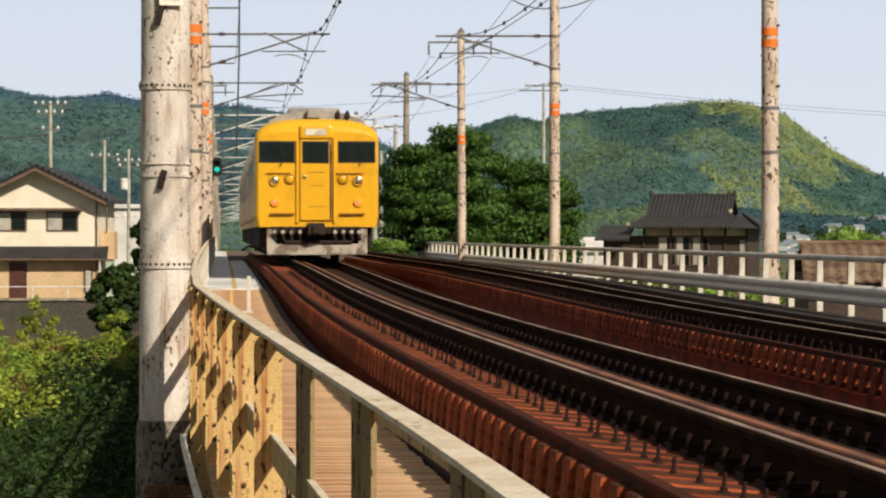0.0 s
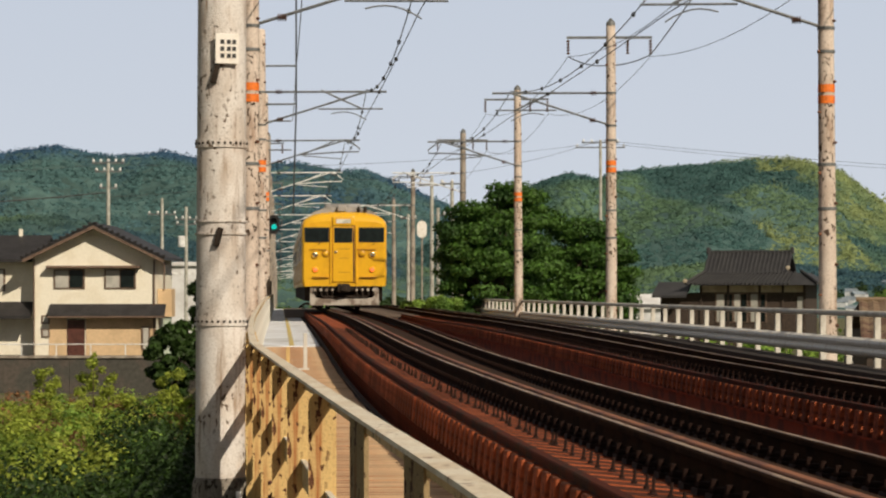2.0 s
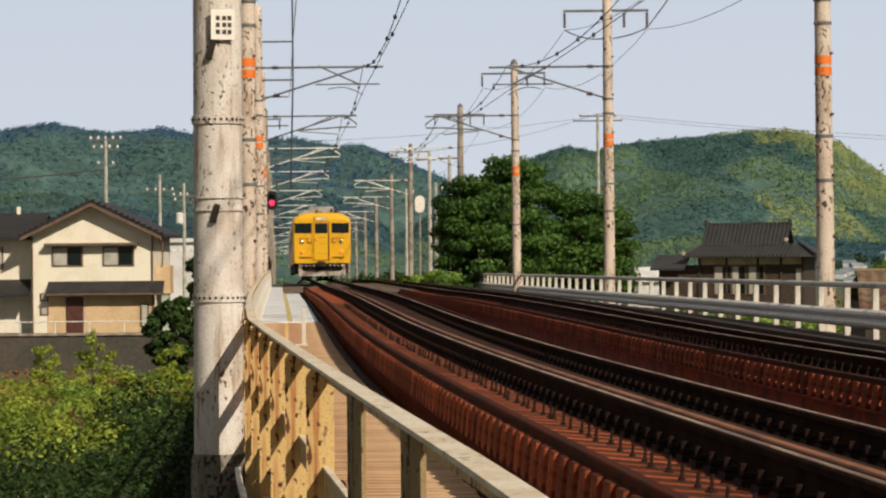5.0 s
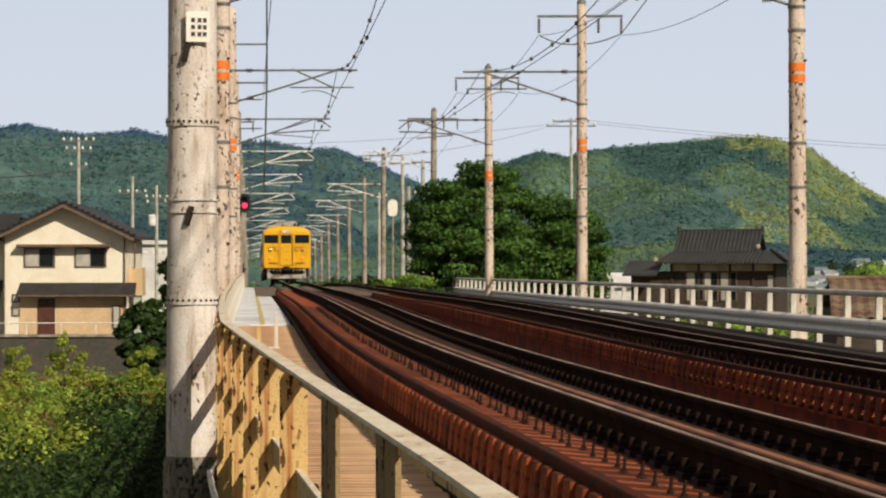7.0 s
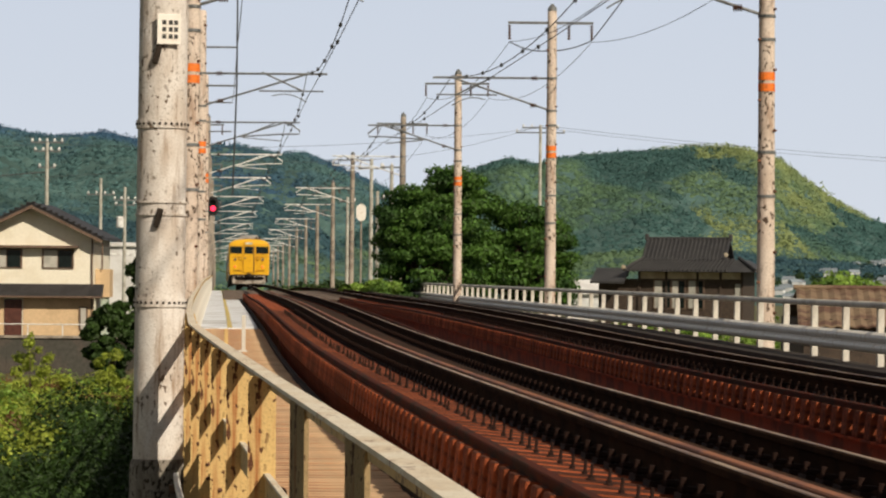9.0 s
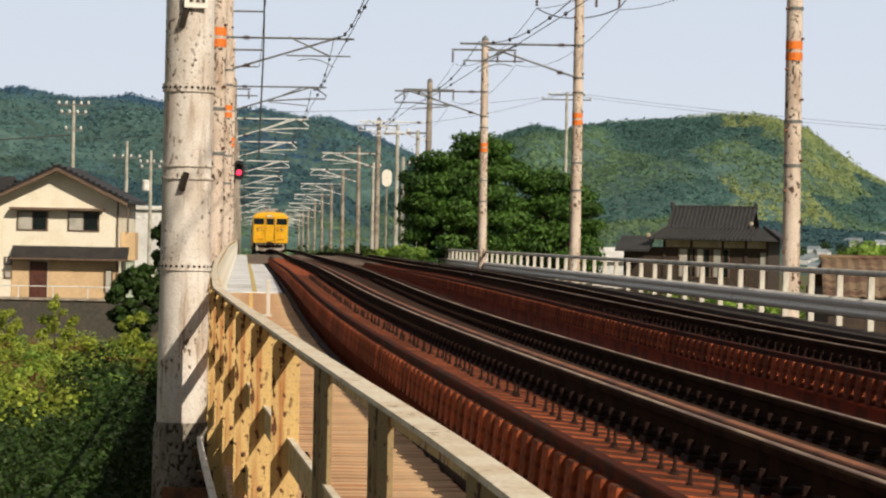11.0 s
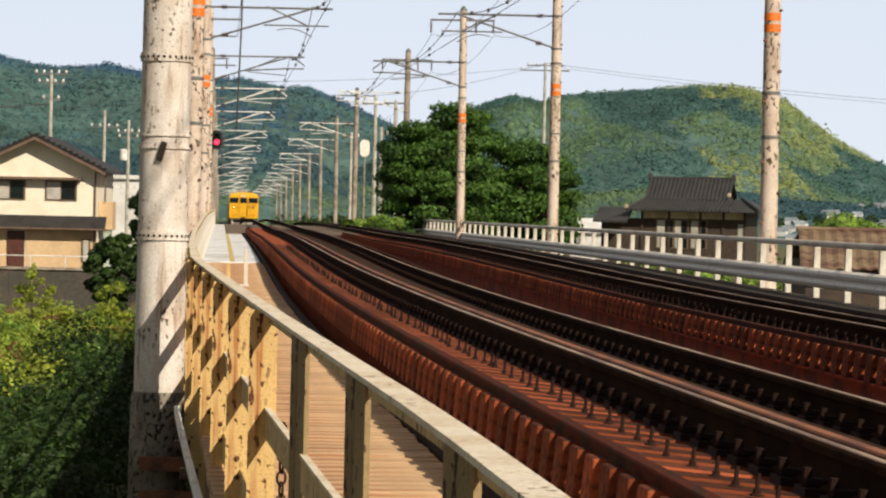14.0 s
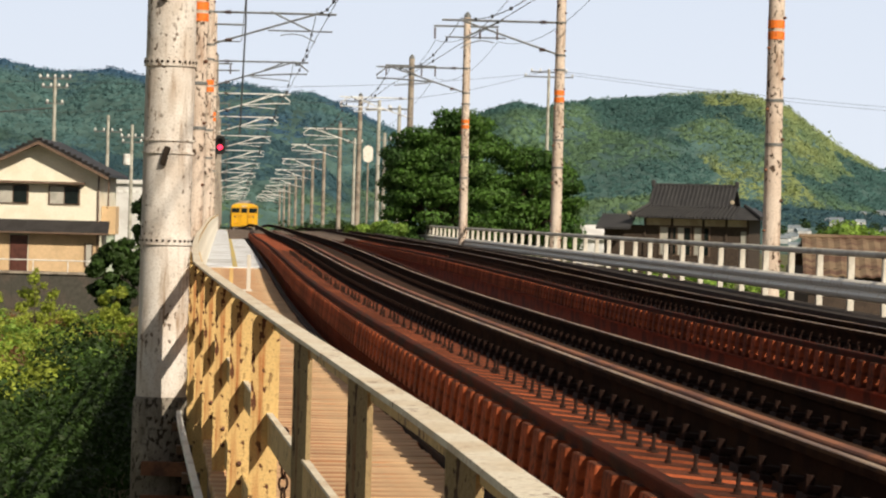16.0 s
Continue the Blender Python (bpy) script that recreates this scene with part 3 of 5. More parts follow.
        part("girder_web", sweep(bmesh.new(), [(-0.012, -1.5), (0.012, -1.5), (0.012, -0.41), (-0.012, -0.41)], steps(-30, 112), mid + u0, zf(u0)), M_girder, tr)
        part("girder_flange", sweep(bmesh.new(), [(-0.16, -0.412), (0.16, -0.412), (0.16, -0.392), (-0.16, -0.392)], steps(-30, 112), mid + u0, zf(u0)), M_girder, tr)
    bm = bmesh.new()
    prof = [(-0.02, -0.413), (-0.19, -0.413), (-0.13, -0.85), (-0.02, -0.85)]
    prism(bm, prof, -0.012, 0.012)
    stiff = mesh_of("stiffener", bm, M_girder)
    y, n = 6.0, 0
    while n < 110 and k == 0:
        piece("stiffener", stiff, tr, frame_at(y, mid - 1.05, rail_z(k, y, -1.05)))
        y += SLEEPER
        n += 1
    return tr


def build_bed():
    """Ballast bank beyond the bridge, the abutment and piers under it."""
    bm = bmesh.new()
    sweep(bm, [(-3.6, -1.9), (8.4, -1.9), (6.2, -0.36), (-2.0, -0.36)], steps(112, 640), 0, flat())
    solo("ballast_bank", bm, M_ballast, "brown stone ballast bank under both tracks", "ballast", "structure")
    bm = bmesh.new()
    sweep(bm, [(-3.6, -1.9), (8.4, -1.9), (6.2, -0.46), (-2.0, -0.46)], steps(-31, 0.5), 0, flat())
    solo("ballast_bank", bm, M_ballast, "brown stone ballast bank behind the bridge end", "ballast", "structure")
    for i, y in enumerate((24, 54, 84, 112)):
        p = at(y, 1.9)
        bm = box(-3.6, 3.8, -0.9, 0.9, -7.5, -1.52, bevel=0.15, m=Matrix.Translation((p.x, p.y, 0)))
        solo("bridge_pier", bm, M_retain, "stained concrete pier under the railway bridge", "bridge pier", "structure", "bridge piers")
    me = mesh_of("floor_beam", box(-2.2, 6.0, -0.06, 0.06, -1.45, -0.95), M_girder)
    deck = thing("bridge_floor", Matrix.Identity(4), "rust-red cross beams under the bridge deck", "bridge floor", kind="structure")
    y = 3.0
    while y < 112:
        piece("floor_beam", me, deck, frame_at(y, 0, 0))
        y += 3.8
    part("side_girder", sweep(bmesh.new(), [(-0.02, -1.4), (0.02, -1.4), (0.02, -0.45), (-0.02, -0.45)], steps(-30, 112), 5.0, flat()), M_girder, deck)
    part("side_girder", sweep(bmesh.new(), [(-0.14, -1.15), (0.0, -1.15), (0.0, -0.47), (-0.14, -0.47)], steps(-30, 112), -2.42, flat()), M_bracket, deck)
    part("inner_plate", sweep(bmesh.new(), [(-0.7, -0.72), (0.7, -0.72), (0.7, -0.70), (-0.7, -0.70)], steps(-30, 112), 1.9, flat()), M_rust, deck)
    part("edge_beam", sweep(bmesh.new(), [(-0.10, -0.95), (0.10, -0.95), (0.10, -0.22), (-0.10, -0.22)], steps(-30, 170), 5.35, flat()), M_under, deck, "soot-dark edge beam")
    part("outer_plate", sweep(bmesh.new(), [(-1.7, -0.62), (1.7, -0.62), (1.7, -0.60), (-1.7, -0.60)], steps(-30, 170), 6.7, flat()), M_under, deck)


WALK_Z = -0.42


def build_walkway():
    w = thing("walkway", Matrix.Identity(4), "maintenance walkway of worn brown boards, pale steel plates further on", "walkway", kind="structure")
    me = [mesh_of("board", box(-0.60, 0.60, -0.106 - d, 0.104, -0.045, 0.0, bevel=0.006), M_board) for d in (0.0, 0.004)]
    y, n = 2.0, 0
    while y < 58:
        if n < 295:
            piece("board", me[n % 2], w, frame_at(y, -1.98 + random.uniform(-0.012, 0.012), WALK_Z + random.uniform(-0.0025, 0.0025), random.uniform(-0.004, 0.004)))
        y += 0.222
        n += 1
    bm = bmesh.new()
    y = 2.0 - 0.222 * 144
    while y < 1.99:
        B(bm, -0.60, 0.60, -0.10, 0.10, -0.045, 0.0, m=frame_at(y, -1.98, WALK_Z))
        y += 0.222
    part("near_boards", bm, M_board, w, kind="stuff")
    ys = [58 + 2.4 * i for i in range(53)]
    for y in ys:
        part("steel_plate", sweep(bmesh.new(), [(-0.62, -0.03), (0.55, -0.03), (0.55, 0.0), (-0.62, 0.0)], [y, y + 2.385], -1.98, lambda yy, u: WALK_Z + 0.02), M_plate, w)
    part("yellow_line", sweep(bmesh.new(), [(-0.05, 0), (0.05, 0), (0.05, 0.005), (-0.05, 0.005)], steps(58.1, 183), -2.0, flat(WALK_Z + 0.022)), M_yellow_line, w)
    part("edge_angle", sweep(bmesh.new(), [(-0.03, -0.09), (0.03, -0.09), (0.03, 0.02), (-0.03, 0.02)], steps(-30, 112), -1.33, flat(WALK_Z)), M_bolt, w)


RAIL_OFF = 2.62


def rail_off(y):
    """The cream railing comes closer to the track at its near end."""
    return -RAIL_OFF + 0.26 * max(0.0, min(1.0, (20 - y) / 15))


def sweep_var(prof, ys, offf, zf):
    bm = bmesh.new()
    rings = [[bm.verts.new(at(y, offf(y) + u, zf(y, u) + v)) for u, v in prof] for y in ys]
    n = len(prof)
    for a, b in zip(rings, rings[1:]):
        for i in range(n):
            bm.faces.new((a[i], a[(i + 1) % n], b[(i + 1) % n], b[i]))
    bm.faces.new(rings[0][::-1])
    bm.faces.new(rings[-1])
    return bm


def build_railing():
    r = thing("bridge_railing", Matrix.Identity(4), "cream-painted steel bridge railing with rust stains", "railing", kind="structure")
    ys = steps(-30.0, 175, 0.8)
    part("top_rail", sweep_var([(-0.024, 0.0), (0.034, 0.0), (0.034, 0.012), (-0.024, 0.012)], ys, rail_off, flat(0.49)), M_cream_top, r, "flat cream top rail chipped to rust")
    part("rail_lip", sweep_var([(0.024, -0.05), (0.032, -0.05), (0.032, -0.002), (0.024, -0.002)], ys, rail_off, flat(0.49)), M_cream, r)
    near_ys, far_ys = steps(-30.0, 27, 0.8), steps(27.0, 175, 0.8)
    mid = part("mid_rail", sweep_var([(0.012, -0.05), (0.022, -0.05), (0.022, 0.05), (0.012, 0.05)], near_ys, rail_off, flat(0.08)), M_cream, r)
    part("mid_rail_edge", sweep_var([(0.008, 0.051), (0.030, 0.051), (0.030, 0.060), (0.008, 0.060)], near_ys, rail_off, flat(0.08)), M_cream_top, mid, "white-worn upper edge")
    part("toe_board", sweep_var([(0.012, -0.07), (0.022, -0.07), (0.022, 0.07), (0.012, 0.07)], near_ys, rail_off, flat(-0.33)), M_cream, r)
    for h in (0.08, -0.33):
        part("slim_rail", sweep_var([(-0.01, -0.02), (0.014, -0.02), (0.014, 0.02), (-0.01, 0.02)], far_ys, rail_off, flat(h)), M_fence, r, "slim grey-white rail")
    bm = bmesh.new()
    prism(bm, [(-0.05, 0), (0.05, 0), (0.05, 0.1), (0.04, 0.1), (0.04, 0.01), (-0.05, 0.01)], 0, 1.32)
    for v in bm.verts:
        v.co = Vector((v.co.x, v.co.z, v.co.y - 1.32))
    post = mesh_of("post", bm, M_cream)
    bm = bmesh.new()
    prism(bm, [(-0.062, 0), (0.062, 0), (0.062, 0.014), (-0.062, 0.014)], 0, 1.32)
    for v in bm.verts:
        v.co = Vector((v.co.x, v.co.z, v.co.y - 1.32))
    near_post = mesh_of("post", bm, M_cream_shade)
    bm = bmesh.new()
    prism(bm, [(-0.025, 0), (0.025, 0), (0.025, 0.05), (0.018, 0.05), (0.018, 0.007), (-0.025, 0.007)], 0, 1.32)
    for v in bm.verts:
        v.co = Vector((v.co.x, v.co.z, v.co.y - 1.32))
    far_post = mesh_of("post", bm, M_fence)
    pts = [Vector((0.016 * math.cos(a), 0, 0.028 * math.sin(a))) for a in [i * math.pi / 5 for i in range(11)]]
    link = mesh_of("chain_link", polytube(bmesh.new(), pts, 0.005, 5), M_bolt)
    bolt = mesh_of("post_bolt", lathe(bmesh.new(), [(0.012, 0), (0.012, 0.006), (0.007, 0.012)], 8, Matrix.Rotation(radians(90), 4, "X")), M_rust)
    y = 2.73 - 1.9 * 16
    while y < 170:
        m = frame_at(y, rail_off(y) - 0.0, 0.488)
        # near posts are turned from the sun and painted darker for shade
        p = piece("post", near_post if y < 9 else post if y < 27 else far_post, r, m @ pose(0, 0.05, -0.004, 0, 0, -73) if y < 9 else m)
        if 2 < y < 17:
            # a short chain hangs from the middle rail beside the post
            for j in range(9):
                piece("chain_link", link, p, Matrix.Translation((0.075, 0.03, -0.43 - 0.043 * j)) @ Matrix.Rotation(radians(20 + 90 * (j % 2)), 4, "Z"))
        if y < 27:
            for z in (-0.70, -0.78):
                piece("bolt", bolt, p, Matrix.Translation((0, 0 if y >= 9 else -0.01, z)))
        y += 1.9
    # outriggers that carry the posts
    arm = mesh_of("outrigger", box(-0.15, 0.25, -0.05, 0.05, -0.06, 0.0, bevel=0.004), M_bracket)
    y = 2.85
    while y < 60:
        piece("outrigger", arm, r, frame_at(y, rail_off(y), -0.62))
        y += 1.9
    part("service_pipe", sweep_var([(-0.018, -0.018), (0.018, -0.018), (0.018, 0.018), (-0.018, 0.018)], ys, lambda y: rail_off(y) - 0.1, flat(-0.59)), M_galv, r)


FENCE_OFF = 8.25


def build_fence():
    f = thing("roadside_fence", Matrix.Identity(4), "dull white concrete and pipe fence along the far side of the bridge", "fence", kind="structure")
    ys = steps(20, 161, 2.0)
    top = lambda y, u: 0.46 - zr(y)
    part("top_rail", sweep(bmesh.new(), [(0.055 * math.cos(i * math.pi / 6), -0.01 + 0.055 * math.sin(i * math.pi / 6)) for i in range(12)], ys, FENCE_OFF, top), M_fence, f)
    wave = [(-0.035, 0.17), (-0.10, 0.13), (-0.115, 0.08), (-0.10, 0.035), (-0.05, 0.0), (-0.10, -0.035), (-0.115, -0.08), (-0.10, -0.13), (-0.035, -0.17)]
    prof = [(u, v - 0.61) for u, v in wave] + [(u + 0.006, v - 0.61) for u, v in reversed(wave)]
    # beam is coloured whiter than the posts to make up for its shaded side
    part("guard_beam", sweep(bmesh.new(), prof, ys, FENCE_OFF, top), M_sign, f, "pale corrugated guard beam")
    part("low_beam", sweep(bmesh.new(), [(-0.07, -1.12), (0.03, -1.12), (0.03, -1.02), (-0.07, -1.02)], ys, FENCE_OFF, top), M_fence, f)
    me = mesh_of("post", box(-0.055, 0.055, -0.055, 0.055, -1.25, -0.05, bevel=0.012), M_fence)
    y = 22.0
    while y < 160:
        piece("post", me, f, frame_at(y, FENCE_OFF + 0.058, 0.46 - zr(y)))
        y += 2.5
    part("kerb", sweep(bmesh.new(), [(-0.2, -5.0), (0.5, -5.0), (0.5, -1.25), (-0.2, -1.25)], ys, FENCE_OFF, top), M_conc_far, f)


# ---------------------------------------------------------------- masts and wires
MASTS_EAST = [20.6, 57.0, 92.0, 122.0, 155.0, 205.0, 238.0, 275.0, 310.0, 345.0, 380.0, 415.0, 450.0, 485.0]
MASTS = [20.6, 57.0, 92.0, 122.0, 155.0, 189.0, 223.0, 257.0, 291.0, 326.0, 362.0, 398.0, 435.0, 472.0]


def mast_foot(y, side):
    if side < 0:
        return at(y, -2.86 if y > 30 else -2.85, 0)
    o = float(np.interp(y, [20, 57, 92, 122, 155, 190, 500], [9.0, 8.90, 8.60, 8.1, 7.8, 7.4, 7.2]))
    return at(y, o, 0)


def bracket(parent, s, reach, zt, zb, tubing, hooked=False):
    """The arm that holds the wires: a level tube, a rising tube, a drop bar and a steady arm. s: which way it points."""
    arm = part("cantilever", tube(bmesh.new(), (0, 0, zt), (s * reach, 0, zt), 0.035), tubing, parent, "steel tube arm")
    part("diagonal_tube", tube(bmesh.new(), (0, 0, zb), (s * reach * 0.84, 0, zt), 0.032), tubing, arm)
    if hooked:
        # the newer pattern: the top tube turns down and runs back as the steady tube
        pts = [Vector((s * reach * f, 0, zt - d)) for f, d in ((0.80, 0.0), (0.90, 0.06), (1.0, 0.36), (0.99, 0.50), (0.82, 0.50), (0.36, 0.62))]
        part("steady_bar", polytube(bmesh.new(), pts, 0.034), tubing, arm)
        part("stay_tube", tube(bmesh.new(), (s * reach * 0.40, 0, zt - 0.60), (s * reach * 0.74, 0, zt - 0.02), 0.026), tubing, arm)
        part("pull_off_arm", tube(bmesh.new(), (s * reach * 0.40, 0, zt - 0.66), (s * reach * 0.80, 0, zt - 0.80), 0.02), tubing, arm)
    else:
        part("stay_tube", tube(bmesh.new(), (s * reach * 0.48, 0, zt + 0.05), (s * reach * 0.80, 0, zt - 0.55), 0.028), tubing, arm)
        part("steady_bar", tube(bmesh.new(), (s * reach * 0.46, 0, zt - 0.56), (s * reach * 0.97, 0, zt - 0.56), 0.024), tubing, arm)
        pts = [Vector((s * reach * (0.56 + 0.28 * i / 6), 0, zt - 0.72 + 0.10 * math.sin(i / 6 * math.pi) - 0.2 * (i / 6) ** 2)) for i in range(7)]
        part("pull_off_arm", polytube(bmesh.new(), pts, 0.018), tubing, arm)
    for zz, f in ((zt, 0.12), (zb + (zt - zb) * 0.16, 0.13)):
        prof = []
        for i in range(4):
            prof += [(0.03, i * 0.05), (0.075, i * 0.05 + 0.01), (0.075, i * 0.05 + 0.03), (0.03, i * 0.05 + 0.04)]
        m = Matrix.Translation((s * reach * f, 0, zz)) @ Matrix.Rotation(s * math.pi / 2, 4, "Y")
        part("insulator", lathe(bmesh.new(), prof, 10, m), M_insul, arm)


def build_mast(y, side, i):
    near = i == 0 and side < 0
    p = mast_foot(y, side)
    foot = -3.0 if y < 112 else -1.2
    top = 9.35 if side > 0 else 9.15
    if y > 180:
        top = 8.4 if side < 0 or y > 260 else 9.6 if y < 210 else 9.0
    r0, r1 = (0.185, 0.165) if near else (0.195, 0.152)
    colour = M_conc_near if near else M_conc if y < 150 else M_conc_far
    m = Matrix.Translation(p) @ Matrix.Rotation(random.uniform(-0.006, 0.006), 4, "Y")
    label = "flaking pale concrete catenary mast with steel bands" if near else "weathered pinkish concrete catenary mast with orange bands" if y < 150 else "grey-brown concrete catenary mast on the open line"
    t = thing("catenary_mast", m, label, "catenary mast", "masts along the line")
    bm = bmesh.new()
    lathe(bm, [(r0 + (r1 - r0) * j / 24, foot + (top - foot) * j / 24) for j in range(25)] + [(r1 * 0.5, top + 0.06)], 28 if near else 14)
    part("shaft", bm, colour, t, smooth=True)
    rad = lambda z: r0 + (r1 - r0) * (z - foot) / (top - foot)
    if near:
        for z in (1.92, 1.36, 1.27, 0.64, -0.66):
            h = 0.030 if z in (1.92, 0.64) else 0.006
            band = part("steel_band", lathe(bmesh.new(), [(rad(z) + 0.004, z - h), (rad(z) + 0.012, z - h), (rad(z) + 0.012, z + h), (rad(z) + 0.004, z + h)], 28), M_conc_near, t)
            if h > 0.02:
                bm = bmesh.new()
                for a in range(28):
                    an = 2 * math.pi * a / 28
                    tube(bm, (math.cos(an) * (rad(z) + 0.008), math.sin(an) * (rad(z) + 0.008), z), (math.cos(an) * (rad(z) + 0.015), math.sin(an) * (rad(z) + 0.015), z), 0.011, seg=6)
                part("band_piercing", bm, M_under, band, kind="stuff")
        # collar colour holds both the grime and the shadow on the lower mast
        part("footing_collar", lathe(bmesh.new(), [(rad(-3) + 0.03, -3.0), (rad(-0.5) + 0.022, -0.56), (rad(-0.5) + 0.016, -0.50), (rad(-0.5) + 0.001, -0.48)], 28), M_foot, t, "stained concrete footing collar, mast-foot shadow in its colour", smooth=True)
        for a, z in ((-98, 2.42), (-90, 1.25)):
            an = radians(a)
            q = Vector((math.cos(an) * rad(z), math.sin(an) * rad(z), z))
            bm = bmesh.new()
            B(bm, -0.022, 0.022, -0.035, 0.03, -0.075, 0.065, bevel=0.010, m=Matrix.Translation(q) @ Matrix.Rotation(0.25, 4, "Y"))
            part("step_socket", bm, M_under, t, "dark step iron socket")
        pl = part("number_plate", box(-0.085, 0.085, -0.212, -0.200, 2.485, 2.70, bevel=0.004, m=Matrix.Rotation(radians(16), 4, "Z")), M_sign, t, "white enamel plate with small dark marks")
        bm = bmesh.new()
        for ux in (-0.035, 0.012, 0.05):
            for j in range(3):
                B(bm, ux - 0.014, ux + 0.014, -0.2155, -0.2125, 2.525 + j * 0.05, 2.556 + j * 0.05, m=Matrix.Rotation(radians(16), 4, "Z"))
        part("plate_marks", bm, M_ink, pl, kind="stuff")
        bm = bmesh.new()
        for z in (-0.98, -1.22):
            B(bm, -0.1, 0.62, -0.30, -0.24, z - 0.05, z + 0.05, bevel=0.004)
        part("clamp_bracket", bm, M_rust, t)
    else:
        if y < 130:
            for z in (4.85, 4.62):
                part("orange_band", lathe(bmesh.new(), [(rad(z) + 0.003, z - 0.08), (rad(z) + 0.006, z - 0.08), (rad(z) + 0.006, z + 0.08), (rad(z) + 0.003, z + 0.08)], 16), M_orange, t)
            for j in range(16):
                z = -0.6 + j * 0.62
                a = radians(-90 + (55 if j % 2 else -55))
                part("step_iron", tube(bmesh.new(), (math.cos(a) * rad(z), math.sin(a) * rad(z), z), (math.cos(a) * (rad(z) + 0.06), math.sin(a) * (rad(z) + 0.06), z), 0.035, 0.02, seg=6), M_rust, t)
        for z in (7.15, 6.08, 5.6, 3.3, 2.4):
            part("clamp_band", lathe(bmesh.new(), [(rad(z) + 0.004, z - 0.03), (rad(z) + 0.018, z - 0.03), (rad(z) + 0.018, z + 0.03), (rad(z) + 0.004, z + 0.03)], 14), M_steel, t)
    s = -side
    reach = 3.9 if (side > 0 and y < 180) else 4.1
    # backlit near arms are coloured darker, sunlit far arms paler; same tubing
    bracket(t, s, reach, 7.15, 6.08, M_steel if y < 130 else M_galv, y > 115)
    if side > 0 or y > 150:
        arm = part("cross_arm", box(-1.45 if side > 0 else -0.9, 1.35 if side > 0 else 0.9, -0.04, 0.04, top - 0.42, top - 0.34), M_steel, t)
        for ux in (-1.40, 0.55, 1.30) if side > 0 else (-0.8, 0.8):
            prof = []
            for j in range(5):
                z = top - 0.93 + j * 0.1
                prof += [(0.02, z), (0.055, z + 0.02), (0.055, z + 0.05), (0.02, z + 0.08)]
            part("insulator_string", lathe(bmesh.new(), prof, 8, Matrix.Translation((ux, 0, 0))), M_insul, arm)
        part("ball_cap", lathe(bmesh.new(), [(0.02, top), (0.16, top + 0.02), (0.14, top + 0.12), (0.03, top + 0.25)], 12), M_steel, t)
    else:
        part("earth_wire_bar", tube(bmesh.new(), (0, 0, 6.75), (s * 1.15, 0, 6.75), 0.03), M_steel, t)
        part("earth_wire_bar", tube(bmesh.new(), (0, 0, 8.0), (s * 1.15, 0, 8.0), 0.03), M_steel, t)
    return t


def wire(name, pts, r, sag, label, group="overhead wires", droppers=None, beads=0):
    """A wire hung through the points, sagging between them."""
    bm = bmesh.new()
    bd = bmesh.new()
    line = []
    for a, b in zip(pts, pts[1:]):
        n = 12
        q = [a.lerp(b, i / n) - Vector((0, 0, 4 * sag * (i / n) * (1 - i / n))) for i in range(n + 1)]
        line += q if not line else q[1:]
        if beads:
            m = max(3, int((b - a).length / beads))
            for i in range(1, m):
                f = i / m
                c = a.lerp(b, f) - Vector((0, 0, 4 * sag * f * (1 - f)))
                lathe(bd, [(0.01, -0.06), (0.045, -0.03), (0.045, 0.03), (0.01, 0.06)], 6, Matrix.Translation(c))
    t = thing(name, Matrix.Identity(4), label, "wire", group)
    part("strand", polytube(bm, line, r, 5), M_wire, t)
    if beads:
        part("hanger", bd, M_wire, t, kind="stuff")
    else:
        bd.free()
    return t


def build_wires():
    L = [mast_foot(y, -1) for y in MASTS]
    Rr = [mast_foot(y, 1) for y in MASTS_EAST]
    up = lambda p, dx, z: Vector((p.x + dx, p.y, p.z + z))
    far = MASTS[-1]
    for pts0, s, reach in ((L, 1, 4.1), (Rr, -1, 3.9)):
        first = [up(pts0[0], s * reach, 0) - Vector((slope(0) * 25, 25, 0))] + [up(p, s * reach * 0.84, 0) for p in pts0]
        wire("messenger_wire", [p + Vector((0, 0, 7.22)) for p in first], 0.014, 0.75, "sagging messenger wire with hanger clamps above a track", beads=4.5)
        wire("contact_wire", [p + Vector((0, 0, 6.38)) for p in first], 0.012, 0.05, "taut contact wire above a track", beads=9.0)
    for dx in (-1.40, 1.30):
        wire("feeder_wire", [up(Rr[0], dx, 8.2) - Vector((-2, 30, 0))] + [up(p, dx, 8.35 if p.y < 180 else 7.4) for p in Rr], 0.010, 0.7, "feeder cable sagging between the masts")
    wire("jumper_wire", [up(Rr[2], -1.4, 8.35), up(Rr[2], -0.2, 8.05), up(Rr[2], 1.3, 8.4), up(Rr[1], -1.0, 9.3)], 0.02, 0.1, "jumper cable below a cross arm")
    wire("earth_wire", [up(p, 1.15, 8.0) for p in L[:4]], 0.014, 0.3, "earth wire beside the masts")
    bm = bmesh.new()
    p = L[2]
    wire("drop_cable", [Vector((p.x + 1.15, p.y, p.z + 11.5)), Vector((p.x + 1.15, p.y, p.z + 6.75)), Vector((p.x + 1.05, p.y, p.z + 3.2))], 0.03, 0.0, "dark cable dropping beside a mast")
    wire("power_line", [Vector((-45, 190, 8.2)), Vector((-14, 200, 9.0)), Vector((8.2, 230, 13.2)), Vector((80, 210, 9.0))], 0.014, 1.2, "thin power line crossing the railway", "power lines")


